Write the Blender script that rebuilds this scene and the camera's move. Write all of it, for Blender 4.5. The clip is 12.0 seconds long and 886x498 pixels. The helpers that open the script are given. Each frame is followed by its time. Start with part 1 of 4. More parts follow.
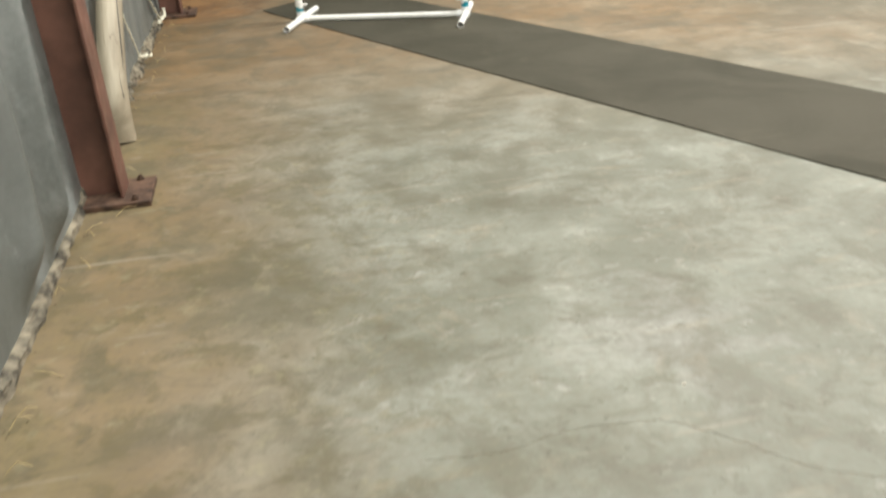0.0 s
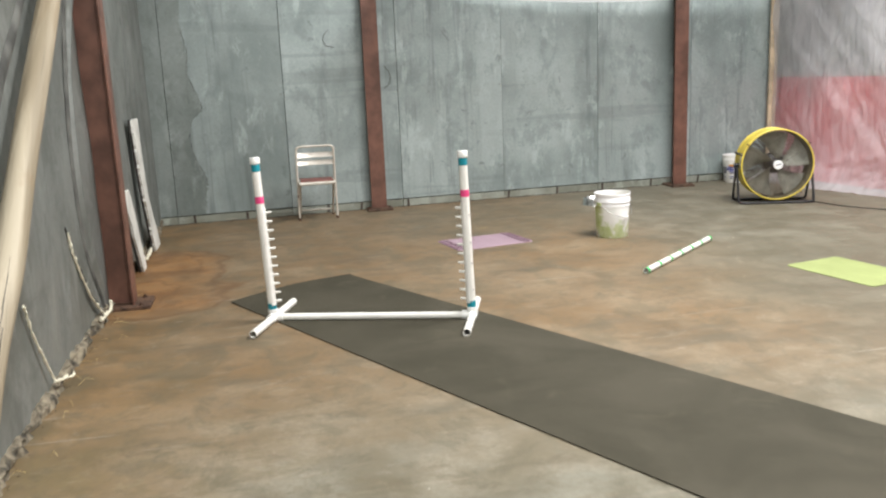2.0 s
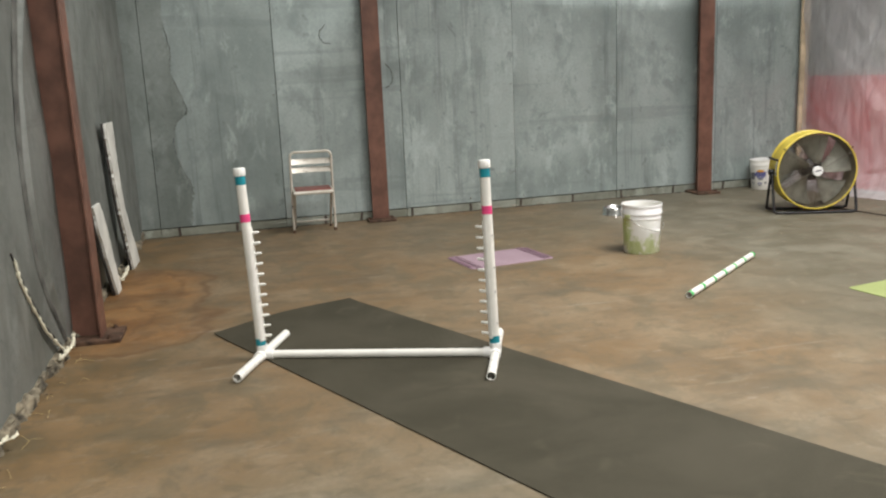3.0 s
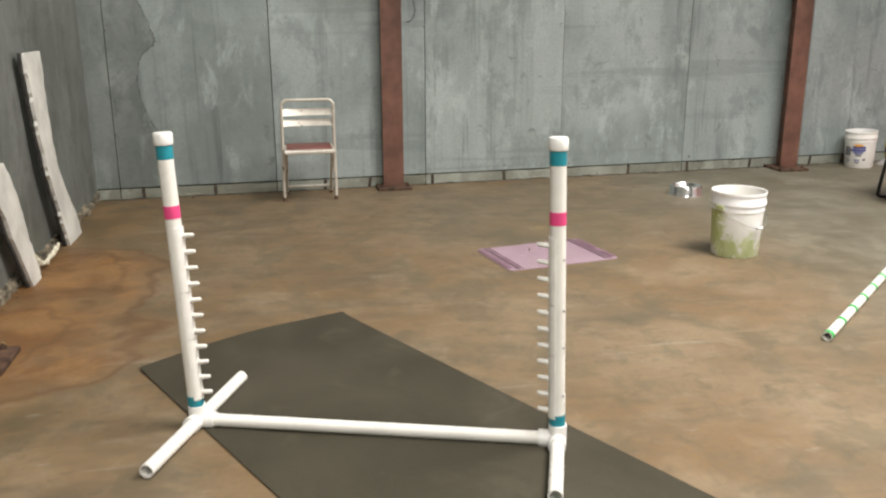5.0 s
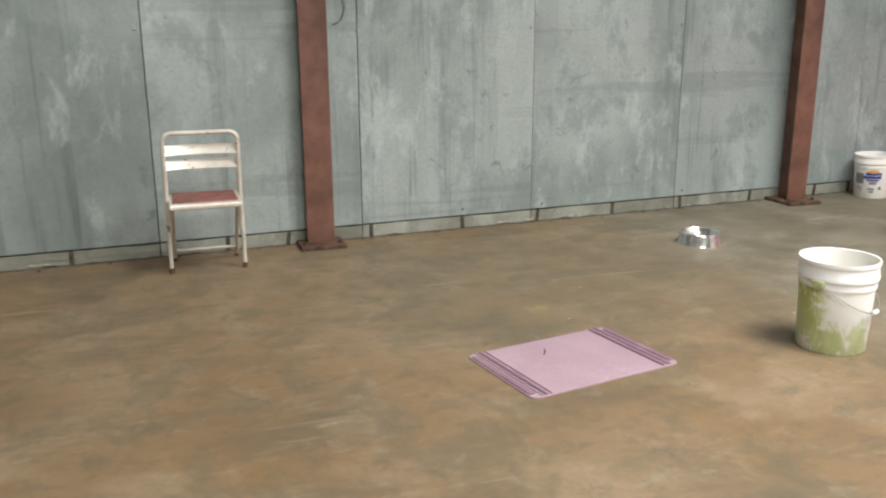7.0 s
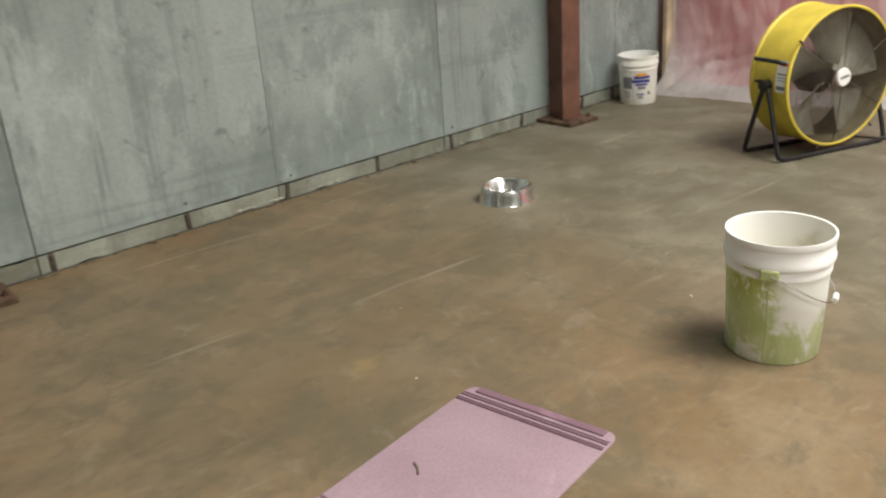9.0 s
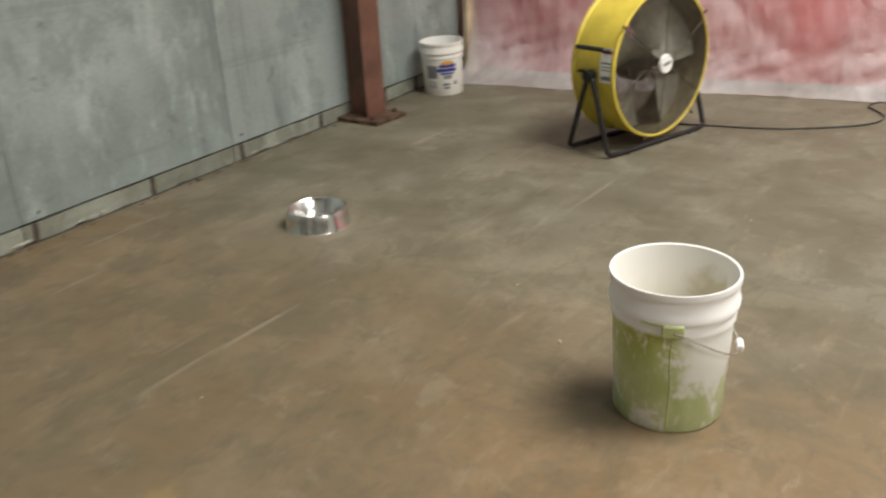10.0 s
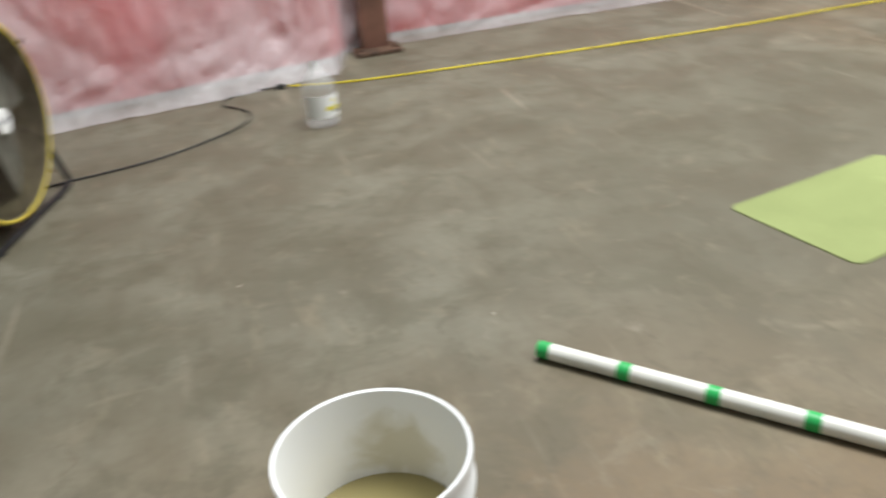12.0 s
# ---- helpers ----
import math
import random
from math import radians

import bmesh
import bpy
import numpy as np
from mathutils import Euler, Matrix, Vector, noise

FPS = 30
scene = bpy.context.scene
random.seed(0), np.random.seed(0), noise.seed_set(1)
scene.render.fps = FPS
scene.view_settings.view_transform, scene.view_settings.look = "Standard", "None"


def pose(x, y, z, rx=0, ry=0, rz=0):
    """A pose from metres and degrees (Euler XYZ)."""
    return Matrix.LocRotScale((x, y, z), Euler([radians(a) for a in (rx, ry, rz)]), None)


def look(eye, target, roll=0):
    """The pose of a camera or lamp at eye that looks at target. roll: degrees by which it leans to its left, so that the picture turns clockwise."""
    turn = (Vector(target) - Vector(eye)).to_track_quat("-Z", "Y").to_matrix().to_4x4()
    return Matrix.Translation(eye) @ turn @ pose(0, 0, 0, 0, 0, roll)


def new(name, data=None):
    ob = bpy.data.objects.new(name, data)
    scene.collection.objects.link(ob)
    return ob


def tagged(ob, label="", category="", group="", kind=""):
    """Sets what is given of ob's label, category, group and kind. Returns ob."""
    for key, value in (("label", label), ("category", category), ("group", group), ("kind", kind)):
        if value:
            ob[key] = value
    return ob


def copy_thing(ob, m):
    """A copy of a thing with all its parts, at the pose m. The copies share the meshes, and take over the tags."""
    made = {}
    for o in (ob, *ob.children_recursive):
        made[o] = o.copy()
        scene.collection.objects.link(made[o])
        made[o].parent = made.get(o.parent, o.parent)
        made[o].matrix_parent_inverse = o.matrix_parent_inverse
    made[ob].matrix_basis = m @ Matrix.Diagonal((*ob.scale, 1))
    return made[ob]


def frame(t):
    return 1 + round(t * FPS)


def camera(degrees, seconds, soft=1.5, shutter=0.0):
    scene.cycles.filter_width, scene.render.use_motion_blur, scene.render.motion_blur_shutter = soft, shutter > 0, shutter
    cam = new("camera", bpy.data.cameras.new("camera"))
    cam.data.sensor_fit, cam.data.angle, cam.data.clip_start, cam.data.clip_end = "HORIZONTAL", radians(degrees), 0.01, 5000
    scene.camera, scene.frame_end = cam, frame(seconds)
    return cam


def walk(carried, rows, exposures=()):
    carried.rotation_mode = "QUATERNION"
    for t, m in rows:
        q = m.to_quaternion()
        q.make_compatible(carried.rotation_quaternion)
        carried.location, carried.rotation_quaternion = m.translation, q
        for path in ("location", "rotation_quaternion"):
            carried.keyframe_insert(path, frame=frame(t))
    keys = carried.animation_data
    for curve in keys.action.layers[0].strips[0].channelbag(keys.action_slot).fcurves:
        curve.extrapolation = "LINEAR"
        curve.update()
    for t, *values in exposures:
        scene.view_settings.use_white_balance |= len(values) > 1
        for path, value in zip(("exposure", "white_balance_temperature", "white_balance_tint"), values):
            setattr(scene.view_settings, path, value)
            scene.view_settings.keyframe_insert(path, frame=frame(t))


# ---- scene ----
cam = camera(55.4, 12.0, soft=2.2, shutter=0.4)
PATH = [
    (0, (-1.302, -10.272, 1.304), (-0.98, -8.525, 0.385), -3.4),
    (0.5, (-1.191, -10.006, 1.379), (-0.876, -8.193, 0.596), -2.7),
    (1, (-1.187, -9.669, 1.403), (-0.845, -7.779, 0.844), -2.6),
    (1.5, (-1.181, -9.361, 1.412), (-0.786, -7.453, 0.962), -3.0),
    (2, (-1.077, -8.979, 1.428), (-0.675, -7.063, 1.017), -2.4),
    (2.5, (-1.064, -8.62, 1.409), (-0.662, -6.7, 1.015), -1.9),
    (3, (-1.023, -8.233, 1.4), (-0.613, -6.318, 0.993), -2.5),
    (3.2, (-0.958, -8.068, 1.391), (-0.578, -6.151, 0.963), -2.5),
    (5, (-0.767, -6.672, 1.324), (-0.399, -4.778, 0.795), -0.2),
    (5.5, (-0.81, -6.263, 1.311), (-0.381, -4.372, 0.823), -0.1),
    (6, (-0.808, -5.849, 1.301), (-0.312, -3.961, 0.864), -0.3),
    (6.5, (-0.791, -5.419, 1.28), (-0.257, -3.547, 0.818), 1.0),
    (6.7, (-0.768, -5.212, 1.258), (-0.212, -3.352, 0.774), 0.4),
    (8.3, (-0.559, -4.02, 1.253), (0.423, -2.378, 0.672), -1.1),
    (8.5, (-0.512, -3.822, 1.274), (0.541, -2.241, 0.649), -2.6),
    (9, (-0.383, -3.476, 1.249), (0.805, -2.037, 0.528), -4.0),
    (9.5, (-0.15, -3.194, 1.263), (1.14, -1.895, 0.459), -3.6),
    (10, (0.019, -2.955, 1.231), (1.513, -1.892, 0.434), -3.0),
    (10.5, (0.187, -2.667, 1.231), (1.822, -1.841, 0.428), -4.5),
    (11, (0.425, -2.430, 1.233), (2.142, -1.797, 0.426), -5.1),
    (11.5, (0.661, -2.315, 1.216), (2.465, -2.120, 0.375), -5.3),
    (12, (0.803, -2.244, 1.211), (2.522, -2.688, 0.289), -5.4),
]
walk(cam, [(t, look(eye, target, roll)) for t, eye, target, roll in PATH],
     exposures=[(0, -0.06, 6480, 9), (0.5, -0.1, 6450, 10), (1, -0.04, 6280, 12), (1.5, 0.10, 6230, 13), (2, -0.07, 6350, 12), (2.5, -0.53, 6480, 10), (3, -0.45, 6520, 11), (5, -0.2, 6700, 13),
                (6, -0.24, 6650, 12), (6.5, -0.13, 6600, 12), (8.3, 0.02, 6500, 14), (8.5, 0.0, 6500, 14), (9, -0.34, 6900, 10), (9.5, -0.42, 6900, 11), (11, -0.52, 6700, 11),
                (11.5, -0.45, 6400, 10), (12, -0.56, 6200, 8)])


# ---- light ----
world = bpy.data.worlds.new("world")
scene.world = world
world.use_nodes = True
world.node_tree.nodes["Background"].inputs[0].default_value = (0.75, 0.8, 0.85, 1)
world.node_tree.nodes["Background"].inputs[1].default_value = 0.02


def area_lamp(name, x, y, z, sx, sy, power, color):
    d = bpy.data.lights.new(name, "AREA")
    d.shape, d.size, d.size_y, d.energy, d.color = "RECTANGLE", sx, sy, power, color
    o = new(name, d)
    o.location = (x, y, z)
    return o


area_lamp("lamp_main", 3.3, -4.6, 5.8, 3.2, 2.6, 850, (1.0, 0.985, 0.945))
# two unseen fill lamps, added to even out the brightness
area_lamp("fill_middle", -0.1, -8.7, 5.8, 2.6, 2.2, 420, (1.0, 0.985, 0.945))
area_lamp("fill_rear", 0.2, -11.7, 5.8, 2.4, 1.6, 150, (1.0, 0.985, 0.945))


# ---- materials ----
class Mat:
    """A small node builder for one material."""

    def __init__(self, name, rough=0.6, metal=0.0, color=(0.5, 0.5, 0.5)):
        self.m = bpy.data.materials.new(name)
        self.m.use_nodes = True
        self.t = self.m.node_tree
        self.b = self.t.nodes["Principled BSDF"]
        self.b.inputs["Roughness"].default_value = rough
        self.b.inputs["Metallic"].default_value = metal
        self.b.inputs["Base Color"].default_value = (*color, 1)
        self.co = self.t.nodes.new("ShaderNodeTexCoord").outputs["Object"]

    def put(self, sock, value):
        if hasattr(value, "links"):
            self.t.links.new(value, sock)
        elif hasattr(value, "__len__") and len(value) == 3 and sock.type == "RGBA":
            sock.default_value = (*value, 1)
        else:
            sock.default_value = value

    def world(self):
        self.co = self.t.nodes.new("ShaderNodeNewGeometry").outputs["Position"]
        return self

    def vary(self):
        """Shift the pattern by a random amount on each piece."""
        r = self.t.nodes.new("ShaderNodeObjectInfo").outputs["Random"]
        n = self.t.nodes.new("ShaderNodeVectorMath")
        n.operation = "MULTIPLY_ADD"
        c = self.t.nodes.new("ShaderNodeCombineXYZ")
        for i in range(3):
            self.put(c.inputs[i], r)
        self.t.links.new(c.outputs[0], n.inputs[0])
        n.inputs[1].default_value = (37, 53, 71)
        self.t.links.new(self.co, n.inputs[2])
        self.co = n.outputs[0]
        return self

    def noise(self, scale, detail=5, stretch=(1, 1, 1), dist=0.0, rough=0.55, turn=0.0):
        mp = self.t.nodes.new("ShaderNodeMapping")
        self.t.links.new(self.co, mp.inputs[0])
        mp.inputs["Scale"].default_value = stretch
        mp.inputs["Rotation"].default_value = (0, 0, radians(turn))
        n = self.t.nodes.new("ShaderNodeTexNoise")
        self.t.links.new(mp.outputs[0], n.inputs["Vector"])
        n.inputs["Scale"].default_value, n.inputs["Detail"].default_value = scale, detail
        n.inputs["Distortion"].default_value, n.inputs["Roughness"].default_value = dist, rough
        return n.outputs[0]

    def axis(self, i):
        s = self.t.nodes.new("ShaderNodeSeparateXYZ")
        self.t.links.new(self.co, s.inputs[0])
        return s.outputs[i]

    def near(self, x, y, z=None):
        """Distance from a place."""
        n = self.t.nodes.new("ShaderNodeVectorMath")
        n.operation = "DISTANCE"
        self.t.links.new(self.co, n.inputs[0])
        n.inputs[1].default_value = (x, y, 0 if z is None else z)
        return n.outputs["Value"]

    def step(self, v, a, b, lo=0.0, hi=1.0):
        n = self.t.nodes.new("ShaderNodeMapRange")
        n.interpolation_type = "SMOOTHSTEP"
        self.put(n.inputs[0], v)
        for i, q in enumerate((a, b, lo, hi)):
            n.inputs[i + 1].default_value = q
        return n.outputs[0]

    def op(self, kind, a, b=0.0):
        n = self.t.nodes.new("ShaderNodeMath")
        n.operation = kind
        self.put(n.inputs[0], a)
        self.put(n.inputs[1], b)
        return n.outputs[0]

    def mix(self, f, a, b):
        n = self.t.nodes.new("ShaderNodeMix")
        n.data_type = "RGBA"
        self.put(n.inputs[0], f)
        self.put(n.inputs[6], a)
        self.put(n.inputs[7], b)
        return n.outputs[2]

    def color(self, c):
        self.put(self.b.inputs["Base Color"], c)
        return self

    def rough(self, v):
        self.put(self.b.inputs["Roughness"], v)
        return self

    def bump(self, h, strength=0.3, dist=0.01):
        n = self.t.nodes.new("ShaderNodeBump")
        n.inputs["Strength"].default_value, n.inputs["Distance"].default_value = strength, dist
        self.put(n.inputs["Height"], h)
        self.t.links.new(n.outputs[0], self.b.inputs["Normal"])
        return self


def plain(name, color, rough=0.5, metal=0.0, vary=0.12, scale=12.0, bump=0.05):
    """A worn surface of one paint or metal."""
    k = Mat(name, rough, metal, color)
    dark = tuple(c * (1 - vary * 2) for c in color)
    lite = tuple(min(1, c * (1 + vary)) for c in color)
    n = k.noise(scale, 6)
    k.color(k.mix(k.step(n, 0.3, 0.7), dark, lite))
    k.rough(k.step(k.noise(scale * 2.3), 0.3, 0.7, rough - 0.08, rough + 0.1))
    k.bump(k.noise(scale * 9), bump, 0.004)
    return k.m


def floor_material():
    k = Mat("concrete_floor").world()
    big = k.noise(0.6, 7, dist=0.2, rough=0.6)
    mid = k.noise(2.4, 8, dist=0.25, rough=0.62)
    smear = k.noise(1.7, 8, (0.7, 1.4, 1), 0.3, 0.65)
    fine = k.noise(38, 5)
    c = k.mix(k.step(big, 0.33, 0.66), (0.180, 0.112, 0.051), (0.213, 0.155, 0.092))
    c = k.mix(k.step(mid, 0.46, 0.66, 0, 0.6), c, (0.250, 0.190, 0.118))
    c = k.mix(k.step(k.noise(1.5, 8, (1, 0.8, 1), 0.2, 0.65), 0.52, 0.68, 0, 0.22), c, (0.215, 0.135, 0.070))
    c = k.mix(k.step(smear, 0.46, 0.68, 0, 0.6), c, (0.095, 0.076, 0.048))
    c = k.mix(k.step(k.noise(6.5, 9, dist=0.3, rough=0.68), 0.52, 0.72, 0, 0.5), c, (0.105, 0.082, 0.05))
    # grey trowelled part by the entrance, tan part by the back wall
    grey = k.mix(k.step(mid, 0.35, 0.68), (0.130, 0.138, 0.104), (0.220, 0.230, 0.190))
    grey = k.mix(k.step(k.noise(9, 8, rough=0.7), 0.56, 0.72, 0, 0.6), grey, (0.34, 0.34, 0.30))
    grey = k.mix(k.step(k.noise(3.8, 9, dist=0.25, rough=0.68), 0.48, 0.66, 0, 0.55), grey, (0.090, 0.088, 0.060))
    c = k.mix(k.op("MULTIPLY", k.step(k.axis(1), -4.4, -7.4, 0, 0.92), k.step(k.axis(0), -2.0, -0.95)), c, grey)
    c = k.mix(k.op("MULTIPLY", k.step(k.axis(0), 1.3, 2.8, 0, 0.88), k.step(k.axis(1), -6.2, -4.8)), c, k.mix(k.step(mid, 0.35, 0.68), (0.116, 0.109, 0.078), (0.176, 0.170, 0.131)))
    e = k.op("ADD", k.axis(0), k.op("MULTIPLY", k.noise(1.7, 6), 0.9))
    c = k.mix(k.op("MULTIPLY", k.step(e, -0.95, -1.6, 0, 0.8), k.step(mid, 0.38, 0.58, 1.0, 0.4)), c, (0.182, 0.144, 0.072))
    c = k.mix(k.op("MULTIPLY", k.step(e, -0.95, -1.5, 0, 0.65), k.step(k.axis(1), -6.4, -4.8)), c, k.mix(k.step(mid, 0.42, 0.6), (0.125, 0.072, 0.028), (0.215, 0.125, 0.050)))
    # chalky spatter
    f = k.op("ADD", k.near(-0.38, -8.45), k.op("MULTIPLY", k.noise(4.5, 8, dist=0.3, rough=0.65), 1.3))
    c = k.mix(k.step(f, 1.0, 0.6, 0, 0.45), c, (0.36, 0.355, 0.325))
    c = k.mix(k.step(k.noise(11, 7, (0.4, 1, 1), 0.2, 0.65), 0.62, 0.72, 0, 0.4), c, (0.33, 0.29, 0.23))
    for turn, sc in ((-52, 5.0), (-35, 8.0)):
        c = k.mix(k.step(k.noise(sc, 4, (0.10, 1.6, 1), 0.1, 0.6, turn), 0.66, 0.74, 0, 0.35), c, (0.30, 0.26, 0.20))
    o = k.op("ADD", k.near(0.30, -1.47), k.op("MULTIPLY", k.noise(5, 6, rough=0.6), 0.10))
    c = k.mix(k.step(o, 0.21, 0.16, 0, 0.35), c, (0.11, 0.09, 0.06))
    c = k.mix(k.step(k.op("ABSOLUTE", k.op("SUBTRACT", o, 0.19)), 0.02, 0.0, 0, 0.22), c, (0.07, 0.055, 0.035))
    o = k.op("ADD", k.near(0.86, -1.55), k.op("MULTIPLY", k.noise(13, 7, rough=0.65), 0.22))
    c = k.mix(k.step(o, 0.20, 0.11, 0, 0.5), c, (0.38, 0.27, 0.11))
    o = k.op("ADD", k.near(-1.45, -7.85), k.op("MULTIPLY", k.noise(6, 8, rough=0.68), 1.1))
    c = k.mix(k.step(o, 0.95, 0.55, 0, 0.6), c, (0.075, 0.068, 0.036))
    c = k.mix(k.op("MULTIPLY", k.step(k.noise(24, 6, rough=0.7), 0.60, 0.68, 0, 0.6), k.step(k.axis(1), -5.5, -8.0)), c, (0.075, 0.068, 0.045))
    west = k.op("MULTIPLY", k.step(k.axis(1), -4.5, -7.0), k.step(k.axis(0), -0.4, -1.5))
    c = k.mix(k.op("MULTIPLY", k.step(k.noise(7, 9, dist=0.3, rough=0.7), 0.48, 0.60, 0, 0.55), west), c, (0.095, 0.080, 0.036))
    c = k.mix(k.op("MULTIPLY", k.step(k.noise(10, 8, rough=0.7), 0.54, 0.66, 0, 0.5), west), c, (0.24, 0.215, 0.13))
    # slanting mop marks
    c = k.mix(k.step(k.noise(4.2, 9, (0.55, 1.7, 1), 0.3, 0.68, -38), 0.53, 0.68, 0, 0.42), c, (0.095, 0.080, 0.050))
    c = k.mix(k.step(k.noise(5.5, 8, (0.5, 1.8, 1), 0.25, 0.68, -38), 0.56, 0.70, 0, 0.40), c, (0.265, 0.225, 0.155))
    # slab tinted darker in two places; the second tones down the lamp's bright pool
    for x, y, wide in ((1.1, -1.05, 1.5), (3.0, -4.4, 1.9)):
        o = k.op("ADD", k.near(x, y), k.op("MULTIPLY", k.noise(1.8, 8, dist=0.4, rough=0.65), 1.2))
        c = k.mix(k.step(o, wide + 0.5, wide - 0.4, 0, 0.38), c, (0.082, 0.073, 0.044))
    # mottling left by drying water, worn pale spots
    c = k.mix(k.step(k.noise(3.3, 9, (1, 0.8, 1), 0.5, 0.70, 25), 0.48, 0.62, 0, 0.48), c, (0.092, 0.083, 0.052))
    c = k.mix(k.step(k.noise(7.5, 9, (0.8, 1.2, 1), 0.6, 0.72, 10), 0.54, 0.64, 0, 0.38), c, (0.085, 0.073, 0.045))
    c = k.mix(k.step(k.noise(6.0, 9, (1, 0.8, 1), 0.5, 0.72, 50), 0.55, 0.68, 0, 0.30), c, (0.27, 0.232, 0.168))
    for turn, sc in ((62, 3.1), (20, 4.3)):
        c = k.mix(k.step(k.noise(sc, 3, (0.16, 2.6, 1), 0.15, 0.5, turn), 0.69, 0.735, 0, 0.4), c, (0.31, 0.27, 0.205))
    # rust bled from the column foot along the wall
    d = k.op("MINIMUM", k.near(-2.0, -3.0), k.near(-2.0, -2.05))
    d = k.op("ADD", d, k.op("MULTIPLY", k.noise(1.9, 3, dist=0.35, rough=0.5), 0.9))
    stain = k.mix(k.step(k.noise(3.1, 7, dist=0.4, rough=0.62), 0.40, 0.60), (0.185, 0.082, 0.024), (0.30, 0.152, 0.052))
    c = k.mix(k.op("MULTIPLY", k.step(d, 1.24, 0.74, 0, 0.95), k.step(k.noise(4.0, 8, dist=0.3, rough=0.65), 0.35, 0.6, 1.0, 0.7)), c, stain)
    for edge, wide, deep in ((1.06, 0.06, 0.55), (0.82, 0.05, 0.4)):
        ring = k.op("ABSOLUTE", k.op("SUBTRACT", d, edge))
        c = k.mix(k.step(ring, wide, 0.0, 0, deep), c, (0.105, 0.050, 0.020))
    # hairline cracks
    v = k.t.nodes.new("ShaderNodeTexVoronoi")
    v.feature = "DISTANCE_TO_EDGE"
    v.inputs["Scale"].default_value = 0.38
    w = k.t.nodes.new("ShaderNodeVectorMath")
    w.operation = "MULTIPLY_ADD"
    nn = k.t.nodes.new("ShaderNodeTexNoise")
    nn.inputs["Scale"].default_value, nn.inputs["Detail"].default_value = 2.2, 6
    k.t.links.new(k.co, nn.inputs["Vector"])
    k.t.links.new(nn.outputs["Color"], w.inputs[0])
    w.inputs[1].default_value = (0.5, 0.5, 0)
    k.t.links.new(k.co, w.inputs[2])
    k.t.links.new(w.outputs[0], v.inputs["Vector"])
    crack = k.op("MULTIPLY", k.step(v.outputs[0], 0.002, 0.0, 0, 0.35), k.step(big, 0.54, 0.60))
    c = k.mix(crack, c, (0.10, 0.075, 0.05))
    k.color(k.mix(k.step(fine, 0.3, 0.75, 0, 0.3), c, (0.13, 0.105, 0.075)))
    k.b.inputs["Specular IOR Level"].default_value = 0.35
    k.rough(k.step(mid, 0.3, 0.7, 0.5, 0.72))
    h = k.op("ADD", k.op("MULTIPLY", mid, 0.5), k.op("ADD", k.op("MULTIPLY", fine, 0.15), k.op("MULTIPLY", crack, -1.0)))
    return k.bump(h, 0.25, 0.01).m


def sheet_metal(name, lite, dark, streak, per_piece=True, gloss=0.0):
    """Weathered galvanised sheet with run marks, cloudy oxide and pale bloom."""
    k = Mat(name, 0.5, 0.25)
    base = k.co
    if per_piece:
        k.vary()
    shade = lambda c, q: tuple(min(1, x * q) for x in c)
    cloud = k.noise(0.9, 7, (1, 1, 0.8), 0.2, 0.6)
    blot = k.noise(3.2, 9, (1, 1, 0.7), 0.3, 0.68)
    band = k.noise(1.7, 3, (1, 1, 0.10), 0.1)
    run = k.noise(9, 6, (1, 1, 0.06), 0.15, 0.6)
    thin = k.noise(30, 5, (1, 1, 0.03), 0.1)
    grain = k.noise(45, 6, rough=0.7)
    c = k.mix(k.step(cloud, 0.36, 0.62), dark, lite)
    # dull bands in which the runs gather
    wet = k.step(band, 0.50, 0.64)
    c = k.mix(k.op("MULTIPLY", wet, streak * 0.6), c, shade(dark, 0.8))
    c = k.mix(k.op("MULTIPLY", wet, k.step(run, 0.52, 0.66, 0, streak * 1.4)), c, shade(dark, 0.5))
    c = k.mix(k.step(run, 0.62, 0.76, 0, streak), c, shade(dark, 0.6))
    c = k.mix(k.op("MULTIPLY", k.step(thin, 0.56, 0.70, 0, streak), k.step(band, 0.46, 0.62, 0.1, 1.0)), c, shade(dark, 0.55))
    # oxide clouds with a ragged edge, small dark stains, pale bloom
    c = k.mix(k.step(blot, 0.50, 0.64, 0, 0.55), c, shade(dark, 0.82))
    c = k.mix(k.step(k.noise(6.5, 9, (1, 1, 0.8), 0.5, 0.7), 0.60, 0.68, 0, 0.55), c, shade(dark, 0.55))
    c = k.mix(k.step(k.noise(4.4, 9, (1, 1, 0.45), 0.3, 0.7), 0.53, 0.66, 0, 0.6), c, shade(lite, 1.25))
    c = k.mix(k.step(k.noise(2.0, 7, (0.10, 0.10, 1.9), 0.1, 0.6), 0.58, 0.64, 0, 0.35), c, shade(dark, 0.75))
    c = k.mix(k.step(grain, 0.35, 0.7, 0, 0.22), c, shade(dark, 0.6))
    k.color(c)
    k.rough(k.step(blot, 0.3, 0.7, 0.40 - gloss, 0.62 - gloss))
    k.bump(k.op("ADD", cloud, k.op("MULTIPLY", blot, 0.3)), 0.4, 0.02)
    k.co = base
    return k.m


